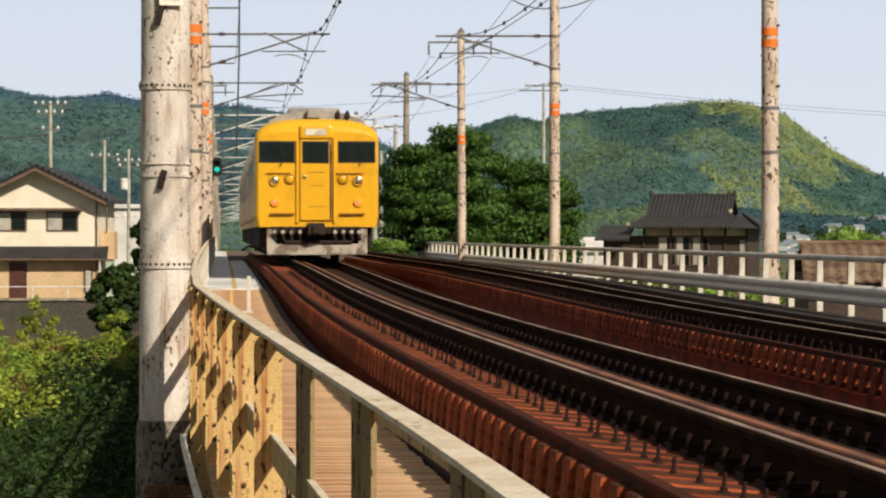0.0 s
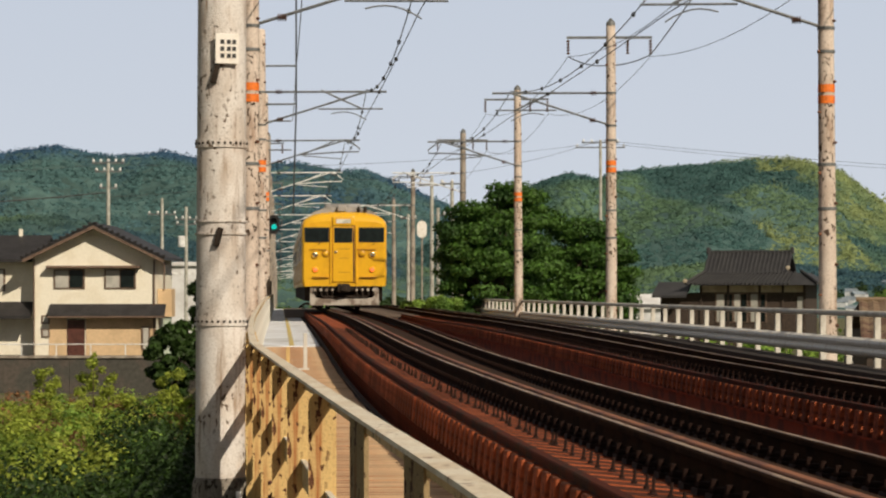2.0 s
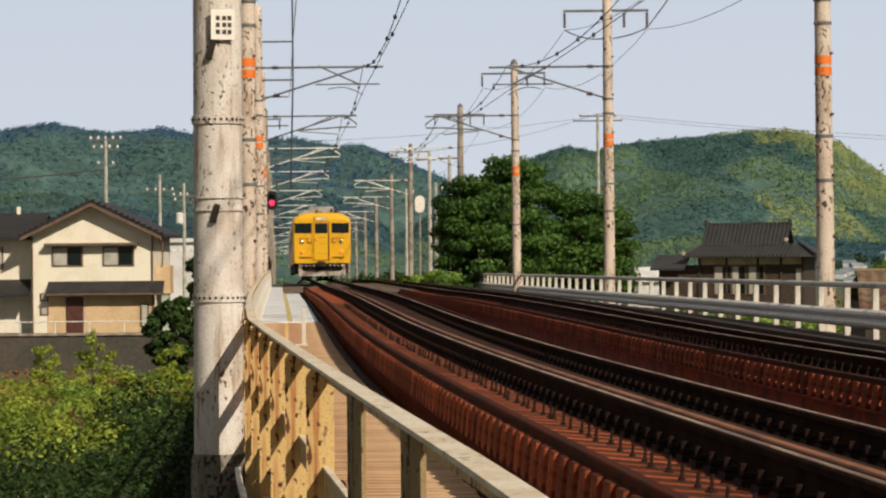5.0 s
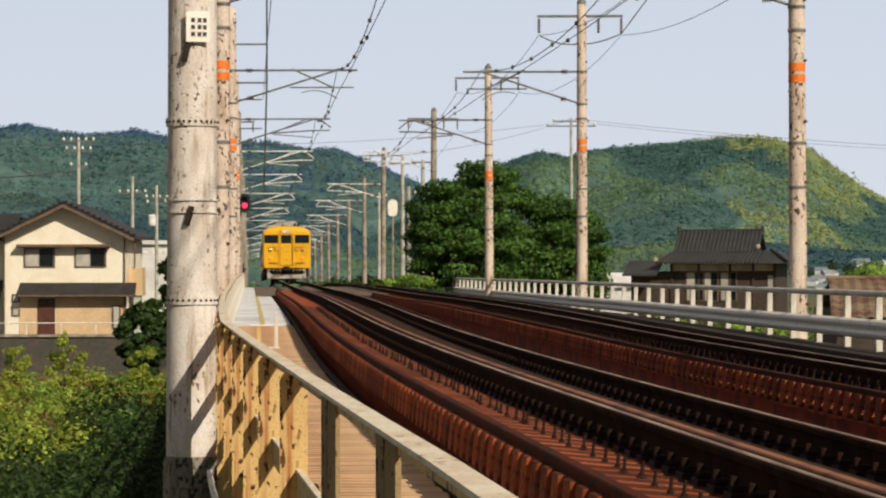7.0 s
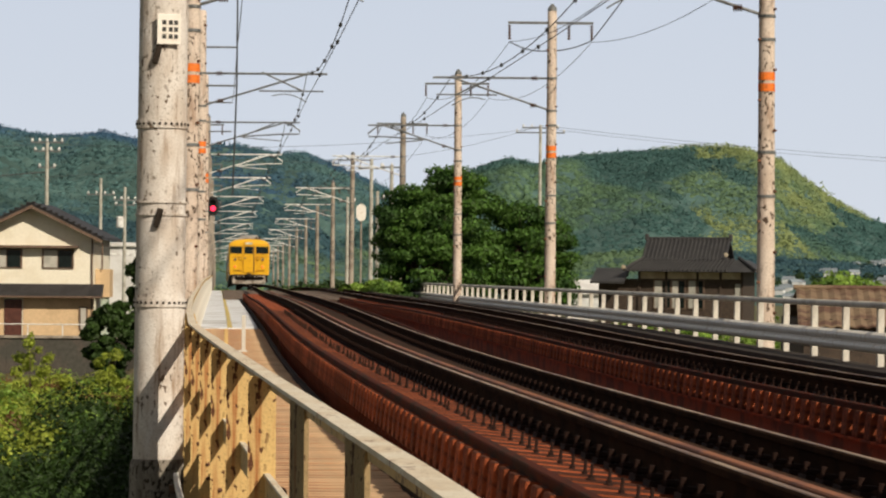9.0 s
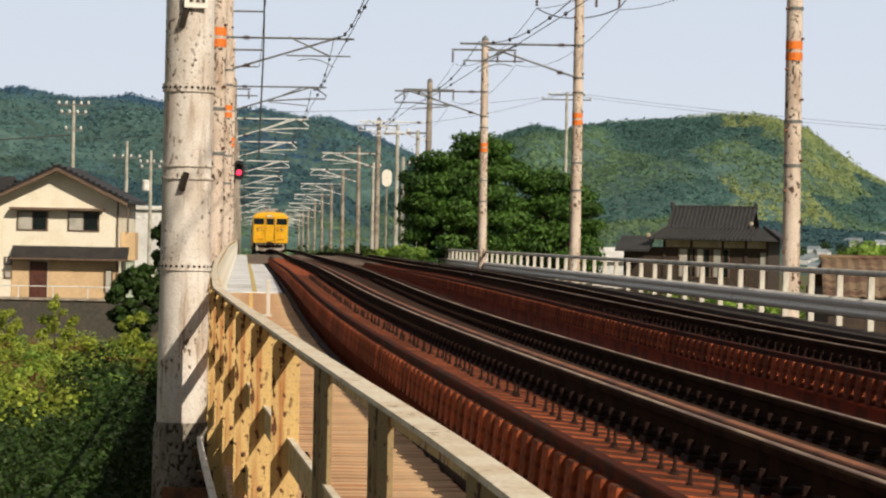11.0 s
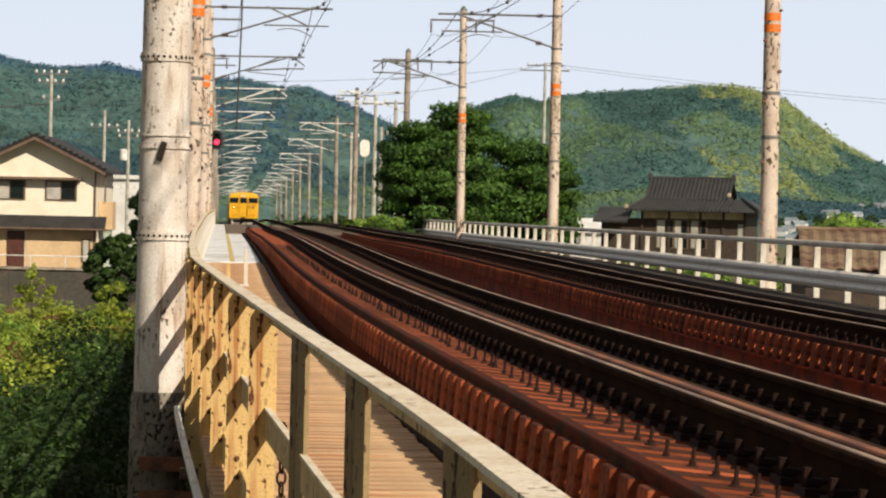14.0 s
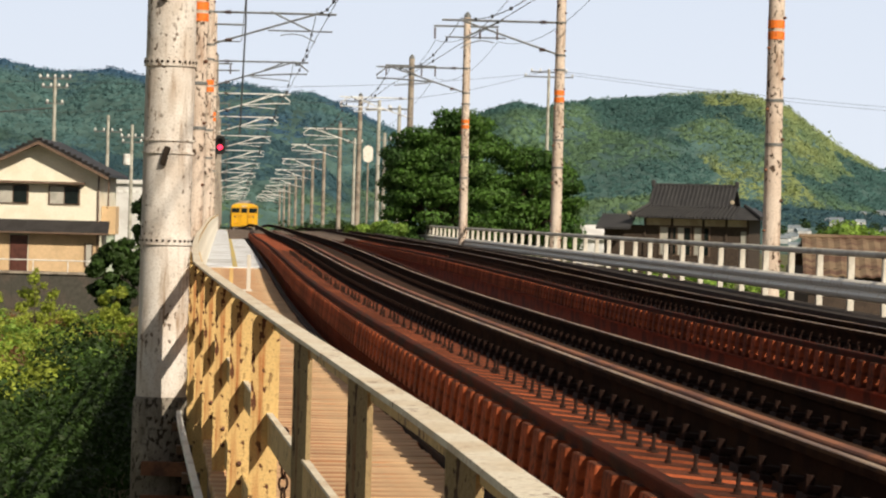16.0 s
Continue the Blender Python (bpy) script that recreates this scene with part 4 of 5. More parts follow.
def build_signal():
    y = 150.0
    p = at(y, -2.55, 0)
    t = thing("railway_signal", Matrix.Translation(p), "black railway colour-light signal on a slim post, showing green then red", "signal")
    part("post", tube(bmesh.new(), (-0.25, 0.3, -1.2), (-0.25, 0.3, 6.2), 0.07, seg=12), M_conc_far, t)
    bm = bmesh.new()
    prism(bm, [(-0.26, -0.30), (-0.16, -0.50), (0.16, -0.50), (0.26, -0.30), (0.26, 0.30), (0.16, 0.50), (-0.16, 0.50), (-0.26, 0.30)], -0.02, 0.12)
    for v in bm.verts:
        v.co.z += 4.20
    part("head", bm, M_signal, t)
    bm = bmesh.new()
    for z in (4.38, 4.02):
        for i in range(9):
            a0, a1 = radians(-20 + i * 24.4), radians(-20 + (i + 1) * 24.4)
            vs = [bm.verts.new((0.17 * math.cos(a), yy, z + 0.17 * math.sin(a))) for a, yy in ((a0, -0.02), (a1, -0.02), (a1, -0.25), (a0, -0.25))]
            bm.faces.new(vs)
    part("hood", bm, M_signal, t)
    part("bracket", box(-0.25, 0.1, 0.12, 0.3, 4.1, 4.25), M_steel, t)
    # added carrier: turning it stands in for the lamps switching on and off
    wheel = new("lens_carrier")
    wheel.parent = t
    wheel.location = (0, -0.01, 4.02)
    tagged(wheel, "added turning carrier that swaps the lit lenses")
    disc = lambda z: lathe(bmesh.new(), [(0.14, -0.02), (0.14, 0.0), (0.05, 0.03)], 16, Matrix.Translation((0, -0.03, z)) @ Matrix.Rotation(radians(90), 4, "X"))
    part("green_lens", disc(0.05), glow("green signal lamp", (0.01, 0.55, 0.45), 1.2), wheel, "lit green lens")
    bm = disc(0.05)
    for v in bm.verts:
        v.co.y = -v.co.y
    part("red_lens", bm, glow("red signal lamp", (1.0, 0.03, 0.08), 3.0), wheel, "lit red lens")
    return wheel


# ---------------------------------------------------------------- train
def body_profile(w=1.49, floor=0.82, eave=2.95, top=3.42):
    """Cross section of a carriage, from the bottom right round over the roof."""
    pts = [(w - 0.04, floor), (w, floor + 0.25), (w, eave)]
    for i in range(1, 9):
        a = i / 8 * math.pi / 2
        pts.append((w * math.cos(a) ** 0.62 if i < 8 else 0.0, eave + (top - eave) * math.sin(a) ** 1.0))
    return pts + [(-x, z) for x, z in reversed(pts[:-1])]


def build_car(detailed, label):
    """A carriage; its tail end is at y = 0 and it runs off along +y. Rail level is z = 0."""
    t = thing("train_carriage", Matrix.Identity(4), label, "train carriage", "train")
    bm = bmesh.new()
    prof = body_profile()
    rings = []
    for y, k, keep in ((0.0, 0.94, 0.40), (0.05, 0.975, 0.62), (0.14, 0.995, 0.85), (0.32, 1.0, 1.0), (19.5, 1.0, 1.0)):
        rings.append([bm.verts.new((x * k, y, z if z < 2.9 else 2.9 + (z - 2.9) * keep)) for x, z in prof])
    n = len(prof)
    for a, b in zip(rings, rings[1:]):
        for i in range(n):
            bm.faces.new((a[i], a[(i + 1) % n], b[(i + 1) % n], b[i]))
    bm.faces.new(rings[0][::-1])
    bm.faces.new(rings[-1])
    body = part("body", bm, M_train, t, "golden yellow painted steel body", smooth=False)
    bm = bmesh.new()
    prism(bm, [(1.2, 3.22), (1.13, 3.40), (0.7, 3.57), (0.0, 3.63), (-0.7, 3.57), (-1.13, 3.40), (-1.2, 3.22)], 0.55, 19.4)
    part("roof", bm, M_roof, t, "grey roof")
    part("roof_unit", box(-0.65, 0.65, 2.2, 4.0, 3.55, 3.78, bevel=0.08), M_roof, t)
    part("roof_unit", box(-0.65, 0.65, 9, 13, 3.55, 3.80, bevel=0.08), M_roof, t)
    for s in (-1, 1):
        for y in (1.2, 5.6, 10.4, 15.2):
            part("side_door", box(s * 1.492 - 0.004, s * 1.492 + 0.004, y - 0.02 if y == 1.2 else y, y + (0.7 if y == 1.2 else 1.3), 0.95, 2.85), M_train_dark, t)
        for y0, y1 in ((2.6, 5.2), (7.3, 10.0), (12.1, 14.8), (16.9, 18.9)):
            part("side_window", box(s * 1.496 - 0.006, s * 1.496 + 0.006, y0, y1, 1.75, 2.6), M_glass, t)
        part("underframe", box(s * 1.25 - 0.12, s * 1.25 + 0.12, 1.0, 18.8, 0.30, 0.84, bevel=0.03), M_under, t)
    part("floor_pan", box(-1.1, 1.1, 0.3, 19.2, 0.50, 0.83), M_under, t)
    for yb in (2.9, 16.6):
        bm = bmesh.new()
        B(bm, -1.05, -0.85, yb - 1.4, yb + 1.4, 0.35, 0.7, bevel=0.05)
        B(bm, 0.85, 1.05, yb - 1.4, yb + 1.4, 0.35, 0.7, bevel=0.05)
        bogie = part("bogie", bm, M_under, t)
        for yy in (-1.05, 1.05):
            bm = bmesh.new()
            tube(bm, (-0.60, yb + yy, 0.43), (-0.48, yb + yy, 0.43), 0.43, seg=20)
            tube(bm, (0.48, yb + yy, 0.43), (0.60, yb + yy, 0.43), 0.43, seg=20)
            tube(bm, (-0.6, yb + yy, 0.43), (0.6, yb + yy, 0.43), 0.08, seg=10)
            part("wheelset", bm, M_under, bogie)
    if not detailed:
        return t
    f = -0.006
    def plate(name, x0, x1, z0, z1, mat, d=0.02, bevel=0.01, parent=t, label="", y=0.0):
        return part(name, box(x0, x1, y - d, y + 0.01, z0, z1, bevel=bevel), mat, parent, label)
    for s in (-1, 1):
        x0, x1 = (-1.39, -0.53) if s < 0 else (0.50, 1.40)
        w = plate("cab_window", x0, x1, 2.36, 2.88, M_rubber, 0.012, 0.005)
        plate("pane", x0 + 0.03, x1 - 0.03, 2.39, 2.85, M_glass, 0.018, 0.003, w)
        part("wiper", tube(bmesh.new(), (x0 + 0.50, -0.03, 2.28), (x0 + 0.58, -0.03, 2.40), 0.014, seg=6), M_rubber, w)
        for name, x, z, r, mat in (("headlamp", s * 0.985, 1.93, 0.105, M_chrome), ("side_lamp", s * 0.62, 1.97, 0.095, M_train), ("tail_lamp", s * 0.98, 1.41, 0.075, M_tail)):
            rim = part(name, lathe(bmesh.new(), [(r + 0.035, -0.01), (r + 0.035, 0.03), (r + 0.012, 0.05), (r, 0.05), (r, 0.02)], 20,
                       Matrix.Translation((x - 0.03 if s < 0 else x, 0, z)) @ Matrix.Rotation(radians(90), 4, "X")), M_train_dark if name == "side_lamp" else M_train, t)
            part("lens", lathe(bmesh.new(), [(r, 0.018), (r * 0.95, 0.035), (r * 0.5, 0.055), (0.01, 0.06)], 20,
                 Matrix.Translation((x - 0.03 if s < 0 else x, 0, z)) @ Matrix.Rotation(radians(90), 4, "X")), mat, rim)
        plate("cab_step", -1.12 if s < 0 else 0.56, -0.54 if s < 0 else 1.14, 1.13, 1.165, M_train_dark, 0.09, 0.006)
        plate("handrail", -1.20 if s < 0 else 0.45, -0.62 if s < 0 else 1.12, 2.10, 2.125, M_train_dark, 0.05, 0.005)
    door = plate("end_door", -0.44, 0.40, 0.96, 2.95, M_train_dark, 0.012, 0.03)
    plate("door_leaf", -0.40, 0.30, 0.98, 2.92, M_train, 0.03, 0.025, door)
    plate("door_window", -0.36, 0.29, 2.34, 2.88, M_rubber, 0.036, 0.02, door)
    plate("door_pane", -0.33, 0.26, 2.37, 2.85, M_glass, 0.042, 0.015, door)
    # black strip drawn as the gutter's shadow line beside the door leaf
    plate("door_shadow_line", 0.31, 0.345, 1.05, 2.80, M_rubber, 0.02, 0.004, door)
    for z, a, b in ((2.12, -0.25, 0.2), (1.80, -0.16, 0.16), (1.30, -0.2, 0.2)):
        plate("door_ridge", a, b, z, z + 0.022, M_train_dark, 0.034, 0.003, door)
    part("door_knob", lathe(bmesh.new(), [(0.05, 0.02), (0.05, 0.05), (0.02, 0.06)], 12, Matrix.Translation((-0.30, 0, 2.02)) @ Matrix.Rotation(radians(90), 4, "X")), M_chrome, door)
    for x in (-0.47, 0.42):
        plate("door_gutter", x - 0.03, x + 0.03, 0.92, 2.92, M_train, 0.055, 0.015)
    blind = part("destination_box", box(-0.42, 0.36, -0.07, 0.5, 2.93, 3.27, bevel=0.06), M_train, t)
    plate("destination_blind", -0.28, 0.22, 3.02, 3.17, M_blind, 0.078, 0.01, blind, "white blind")
    # coupler, hoses, snowplough
    bm = bmesh.new()
    B(bm, -0.24, 0.18, -0.42, 0.4, 0.62, 0.92, bevel=0.05)
    B(bm, -0.12, 0.08, -0.50, -0.3, 0.66, 0.86, bevel=0.04)
    part("coupler", bm, M_under, t, "sooty automatic coupler")
    for x in (-1.02, -0.82, -0.62, -0.42, 0.42, 0.62, 0.82, 1.0):
        bm = tube(bmesh.new(), (x, -0.12, 0.82), (x, -0.14, 0.60), 0.045, seg=10)
        tube(bm, (x, -0.14, 0.62), (x + 0.03, -0.10, 0.50), 0.035, seg=8)
        hose = part("brake_hose", bm, M_under, t)
        part("hose_cap", lathe(bmesh.new(), [(0.05, 0), (0.05, 0.04), (0.03, 0.05)], 10, Matrix.Translation((x, -0.16, 0.70)) @ Matrix.Rotation(radians(90), 4, "X")), M_skirt, hose)
    part("end_beam", box(-1.15, 1.15, -0.06, 0.3, 0.66, 0.83, bevel=0.02), M_under, t)
    bm = bmesh.new()
    prism(bm, [(-1.20, 0.78), (-1.20, 0.16), (1.20, 0.16), (1.20, 0.78), (1.06, 0.78), (0.98, 0.42), (-0.98, 0.42), (-1.06, 0.78)], -0.10, -0.03)
    part("snowplough", bm, M_skirt, t, "dirty grey steel skirt")
    part("pilot_bar", box(-0.78, 0.84, -0.16, -0.1, 0.44, 0.50), M_under, t)
    for x in (0.72, 0.95):
        part("roof_horn", lathe(bmesh.new(), [(0.02, 0), (0.07, 0.05), (0.05, 0.16), (0.02, 0.22)], 10, Matrix.Translation((x - 0.2, 0.5, 3.42))), M_under, t)
    part("roof_box", box(-0.22, 0.1, 0.35, 0.8, 3.45, 3.68, bevel=0.04), M_roof, t)
    return t


TAIL0, SPEED = 67.7, 15.43      # metres along the line at the start, metres a second


def car_pose(y):
    """A carriage whose tail stands y metres along the line."""
    a, b = at(y, 0, rail_z(0, y, 0)), at(y + 19.5, 0, rail_z(0, y + 19.5, 0))
    d = (b - a).normalized()
    right = d.cross(Vector((0, 0, 1))).normalized()
    upv = right.cross(d)
    m = Matrix((right, d, upv)).transposed().to_4x4()
    return Matrix.Translation(a) @ m


# ---------------------------------------------------------------- foliage
def leaf_cloud(bm_or_none, blobs, count, size, rng, shell=0.55, flat_z=0.9):
    """Leaf quads strewn over lumpy blobs; returns vertices and faces."""
    co, faces = [], []
    w = [b[3] * b[3] for b in blobs]
    for _ in range(count):
        bx, by, bz, r = rng.choices(blobs, w)[0]
        d = Vector((rng.gauss(0, 1), rng.gauss(0, 1), rng.gauss(0, 1))).normalized()
        k = r * (shell + (1 - shell) * rng.random() ** 0.4) * (1 + 0.28 * noise.noise(d * 2.6 + Vector((bx, by, bz))))
        c = Vector((bx, by, bz)) + Vector((d.x * k, d.y * k, d.z * k * flat_z))
        a = (d + Vector((rng.gauss(0, 0.5), rng.gauss(0, 0.5), rng.gauss(0, 0.5) + 0.3))).normalized()
        t = a.orthogonal().normalized()
        t.rotate(Matrix.Rotation(rng.uniform(0, 6.28), 3, a))
        u = a.cross(t)
        s = size * rng.uniform(0.6, 1.3)
        i = len(co)
        co += [c - t * s, c + u * s * 0.55 + a * s * 0.12, c + t * s, c - u * s * 0.55 + a * s * 0.12]
        faces.append((i, i + 1, i + 2, i + 3))
    return co, faces


def leaves(name, blobs, count, size, mat, seedv, parent=None, label="", **k):
    rng = random.Random(seedv)
    co, faces = leaf_cloud(None, blobs, count, size, rng, **k)
    me = bpy.data.meshes.new(name)
    me.from_pydata(co, [], faces)
    me.materials.append(mat)
    ob = new(name, me)
    if parent:
        ob.parent = parent
    return tagged(ob, label)


def tree(p, height, width, base, mat, seedv, label, count=16000, size=0.22, nblobs=46, name="tree"):
    """A tree: tapered trunk, limbs, and a crown of leaf clumps with gaps."""
    rng = random.Random(seedv)
    t = thing(name, Matrix.Translation(p), label, "tree")
    bm = bmesh.new()
    lathe(bm, [(height * 0.05, -0.3), (height * 0.038, height * 0.1), (height * 0.028, height * 0.4), (height * 0.012, height * 0.8)], 10)
    part("trunk", bm, M_bark, t)
    blobs = []
    for i in range(nblobs):
        h = base + (1 - base) * (i + 0.5) / nblobs
        env = math.sin(math.pi * (0.14 + 0.78 * (h - base) / (1 - base))) ** 0.7
        a = i * 2.4 + rng.uniform(-0.4, 0.4)
        rr = width / 2 * env * math.sqrt(rng.uniform(0.15, 1.0)) * 0.82
        blobs.append((math.cos(a) * rr, math.sin(a) * rr, height * h * 0.95, width * rng.uniform(0.08, 0.19)))
    bm = bmesh.new()
    for b in blobs[::2]:
        tube(bm, (0, 0, height * rng.uniform(0.2, 0.5)), b[:3], height * 0.012, height * 0.004, seg=5)
    part("limb", bm, M_bark, t)
    leaves("crown", blobs, count, size, mat, seedv + 1, t, flat_z=0.6)
    return t


def broad_tree(p, outline, base, deep, mat, seedv, label, count, size, pads):
    """A spreading tree: the crown is made of flat leafy pads under an uneven outline of (x, height) pairs."""
    rng = random.Random(seedv)
    t = thing("tree", Matrix.Translation(p), label, "tree")
    ox, oz = [o[0] for o in outline], [o[1] for o in outline]
    mid, high = (ox[0] + ox[-1]) / 2, max(oz)
    part("trunk", lathe(bmesh.new(), [(0.42, -0.4), (0.30, high * 0.15), (0.22, high * 0.45), (0.08, high * 0.85)], 10, Matrix.Translation((mid, 0, 0))), M_bark, t)
    blobs = []
    while len(blobs) < pads:
        x, v = rng.uniform(ox[0], ox[-1]), rng.uniform(-1, 1)
        roof = float(np.interp(x, ox, oz)) * (1 - 0.35 * v * v)
        r = rng.uniform(0.45, 1.15)
        h = base + (roof - base) * rng.random() ** 0.6
        edge = min(x - ox[0], ox[-1] - x)
        if edge < r * 0.6:
            continue
        blobs.append((x, v * deep * min(1.0, 0.4 + edge * 0.4), min(h, roof - r * 0.35), r))
    bm = bmesh.new()
    for b in blobs[::3]:
        tube(bm, (mid, 0, min(b[2], high * rng.uniform(0.2, 0.5))), b[:3], 0.09, 0.03, seg=5)
    part("limb", bm, M_bark, t)
    leaves("crown", blobs, count, size, mat, seedv + 1, t, shell=0.15, flat_z=0.42)
    return t


def thicket(name, x0, x1, y0, y1, zf, n, r, mat, seedv, count, size, label, grows=lambda x, y: True):
    """Scrub: many low leafy clumps over a stretch of bank, one mass that nobody could count."""
    rng = random.Random(seedv)
    blobs = []
    for _ in range(n):
        x, y = rng.uniform(x0, x1), rng.uniform(y0, y1)
        rr = r * rng.uniform(0.6, 1.3)
        if not grows(x, y):
            continue
        blobs.append((x, y, zf(x, y) + rng.uniform(-0.6, 0.3) * r, rr))
    ob = leaves(name, blobs, count, size, mat, seedv + 1, None, label)
    return tagged(ob, category="shrubs", kind="stuff")


# ---------------------------------------------------------------- buildings
def gable(bm, x0, x1, xr, ze, zr_, y0, y1, th=0.16):
    """Two roof slabs meeting on a ridge that runs along y."""
    prism(bm, [(x0, ze), (xr, zr_), (xr, zr_ + th), (x0, ze + th)], y0, y1)
    prism(bm, [(xr, zr_), (x1, ze), (x1, ze + th), (xr, zr_ + th)], y0, y1)
    return bm


def window(parent, x0, x1, z0, z1, y, bars=1):
    w = part("window", box(x0 - 0.07, x1 + 0.07, y - 0.06, y + 0.05, z0 - 0.07, z1 + 0.07, bevel=0.01), M_trim, parent, "brown framed window")
    n = bars + 1
    for i in range(n):
        a, b = x0 + (x1 - x0) * i / n, x0 + (x1 - x0) * (i + 1) / n
        part("pane", box(a + 0.03, b - 0.03, y - 0.075, y - 0.062, z0, z1), M_shoji if i % 2 == 0 else M_glass, w)
    return w


def build_house():
    h = thing("house", Matrix.Translation((-0.2, 155, 0.2)), "two-storey cream house with dark tiled gable roof", "house")
    bm = bmesh.new()
    prism(bm, [(-25.5, -3.05), (-18.76, -3.05), (-18.76, 2.72), (-22.07, 4.15), (-25.5, 2.70)], 0, 8)
    part("wall", bm, M_wall, h)
    part("lower_wall", box(-22.55, -18.70, -0.05, 0.0, -3.05, -0.60), M_wall_tan, h, "tan lower wall")
    part("porch_wall", box(-24.6, -23.62, -0.04, 0.0, -3.05, -0.60), M_wall_tan, h)
    part("roof", gable(bmesh.new(), -26.05, -18.15, -22.07, 2.42, 4.32, -0.75, 8.5), M_tile, h, "dark tiled roof")
    bm = bmesh.new()
    prism(bm, [(-25.98, 2.27), (-22.07, 4.14), (-18.2, 2.27), (-18.2, 2.44), (-22.07, 4.31), (-25.98, 2.44)], -0.80, -0.70)
    part("bargeboard", bm, M_trim, h)
    bm = bmesh.new()
    for i in range(26):
        x = -26.0 + i * 0.312
        z = 4.50 - abs(x + 22.07) * 0.486
        B(bm, x - 0.10, x + 0.10, -0.82, -0.55, z - 0.02, z + 0.08, bevel=0.02)
    part("verge_tile", bm, M_tile, h)
    window(h, -24.28, -22.70, 0.92, 1.86, 0)
    window(h, -21.48, -19.88, 0.92, 1.86, 0)
    part("window_hood", box(-24.7, -19.55, -0.55, 0.0, 1.98, 2.12, bevel=0.02), M_trim, h)
    bm = bmesh.new()
    prism(bm, [(-0.7, -0.60), (0.0, 0.02), (0.0, -0.10), (-0.7, -0.72)], -24.55, -18.15, axis="x")
    part("porch_roof", bm, M_tile, h, "dark tiled pent roof")
    part("gutter", box(-24.6, -18.1, -0.76, -0.66, -0.74, -0.64, bevel=0.02), M_trim, h)
    part("front_door", box(-23.58, -22.62, -0.08, 0.0, -3.05, -0.85, bevel=0.02), M_door, h)
    window(h, -19.42, -19.08, -2.45, -1.30, -0.05, 0)
    for z0 in (-1.0, -1.75):
        window(h, -24.95, -24.62, z0, z0 + 0.32, 0, 0)
    part("downpipe", tube(bmesh.new(), (-18.80, -0.08, -3.0), (-18.80, -0.08, 2.5), 0.045), M_trim, h)
    part("downpipe", tube(bmesh.new(), (-25.42, -0.08, -3.0), (-25.42, -0.08, 2.5), 0.045), M_trim, h)
    # the wing to the side
    part("wing_wall", box(-36, -25.52, 1.2, 7.6, -3.05, 2.4), M_wall, h)
    bm = bmesh.new()
    prism(bm, [(0.4, 2.32), (4.5, 3.72), (8.6, 2.32), (8.6, 2.48), (4.5, 3.90), (0.4, 2.48)], -37, -25.2, axis="x")
    part("wing_roof", bm, M_tile, h)
    window(h, -28.0, -27.3, 0.8, 1.9, 1.2, 0)
    window(h, -32.0, -30.4, 0.8, 1.9, 1.2, 1)
    bm = bmesh.new()
    prism(bm, [(-0.2, -0.65), (1.2, 0.15), (1.2, 0.0), (-0.2, -0.8)], -36, -25.6, axis="x")
    part("wing_pent_roof", bm, M_tile, h)
    part("chimney", box(-27.0, -26.8, 4.3, 4.5, 3.7, 4.25), M_wall, h)
    part("side_bay", box(-18.74, -17.95, 1.0, 2.6, -0.70, 0.85, bevel=0.02), M_wall_tan, h, "tan bay on the side wall")
    part("bay_support", box(-18.45, -18.02, 1.1, 1.6, -3.05, -0.71, bevel=0.02), M_conc_bay, h, "pale grey-green pillar")
    part("side_pipe", tube(bmesh.new(), (-18.36, 0.9, 0.84), (-18.36, 0.9, 2.35), 0.05), M_trim, h)
    # wall under the yard
    r = thing("retaining_wall", Matrix.Translation((0, 0, 0.45)), "dark stained concrete retaining wall below the house yard", "wall", kind="structure")
    for i in range(14):
        x = -46 + i * 2.1
        part("wall_panel", box(x, x + 2.09, 150, 150.5, -6.5, -3.10 - (0.02 if i % 3 else 0.0)), M_retain, r)
    part("yard", box(-46, -17.2, 150.5, 168, -6.5, -3.06), M_retain, r)
    part("coping", box(-46, -16.6, 149.9, 150.55, -3.10, -2.98, bevel=0.02), M_conc_far, r)
    g = thing("yard_rail", Matrix.Translation((0, 0, 0.45)), "low metal rail along the house yard", "railing")
    for i in range(15):
        part("post", tube(bmesh.new(), (-44 + i * 1.85, 150.2, -2.98), (-44 + i * 1.85, 150.2, -2.35), 0.03), M_galv, g)
    part("rail", tube(bmesh.new(), (-44, 150.2, -2.36), (-18.1, 150.2, -2.36), 0.03), M_galv, g)


def roof_ribs(parent, x0, x1, dx0, dx1, y0, z0, y1, z1, step, mat):
    """Round tile rows running up a roof slope, as one part."""
    bm = bmesh.new()
    n = int((x1 - x0) / step)
    for i in range(n + 1):
        f = i / n
        xa = x0 + (x1 - x0) * f
        xb = x0 + dx0 + (x1 + dx1 - x0 - dx0) * f
        tube(bm, (xa, y0, z0), (xb, y1, z1), 0.07, seg=6)
    part("tiling", bm, mat, parent, kind="stuff")


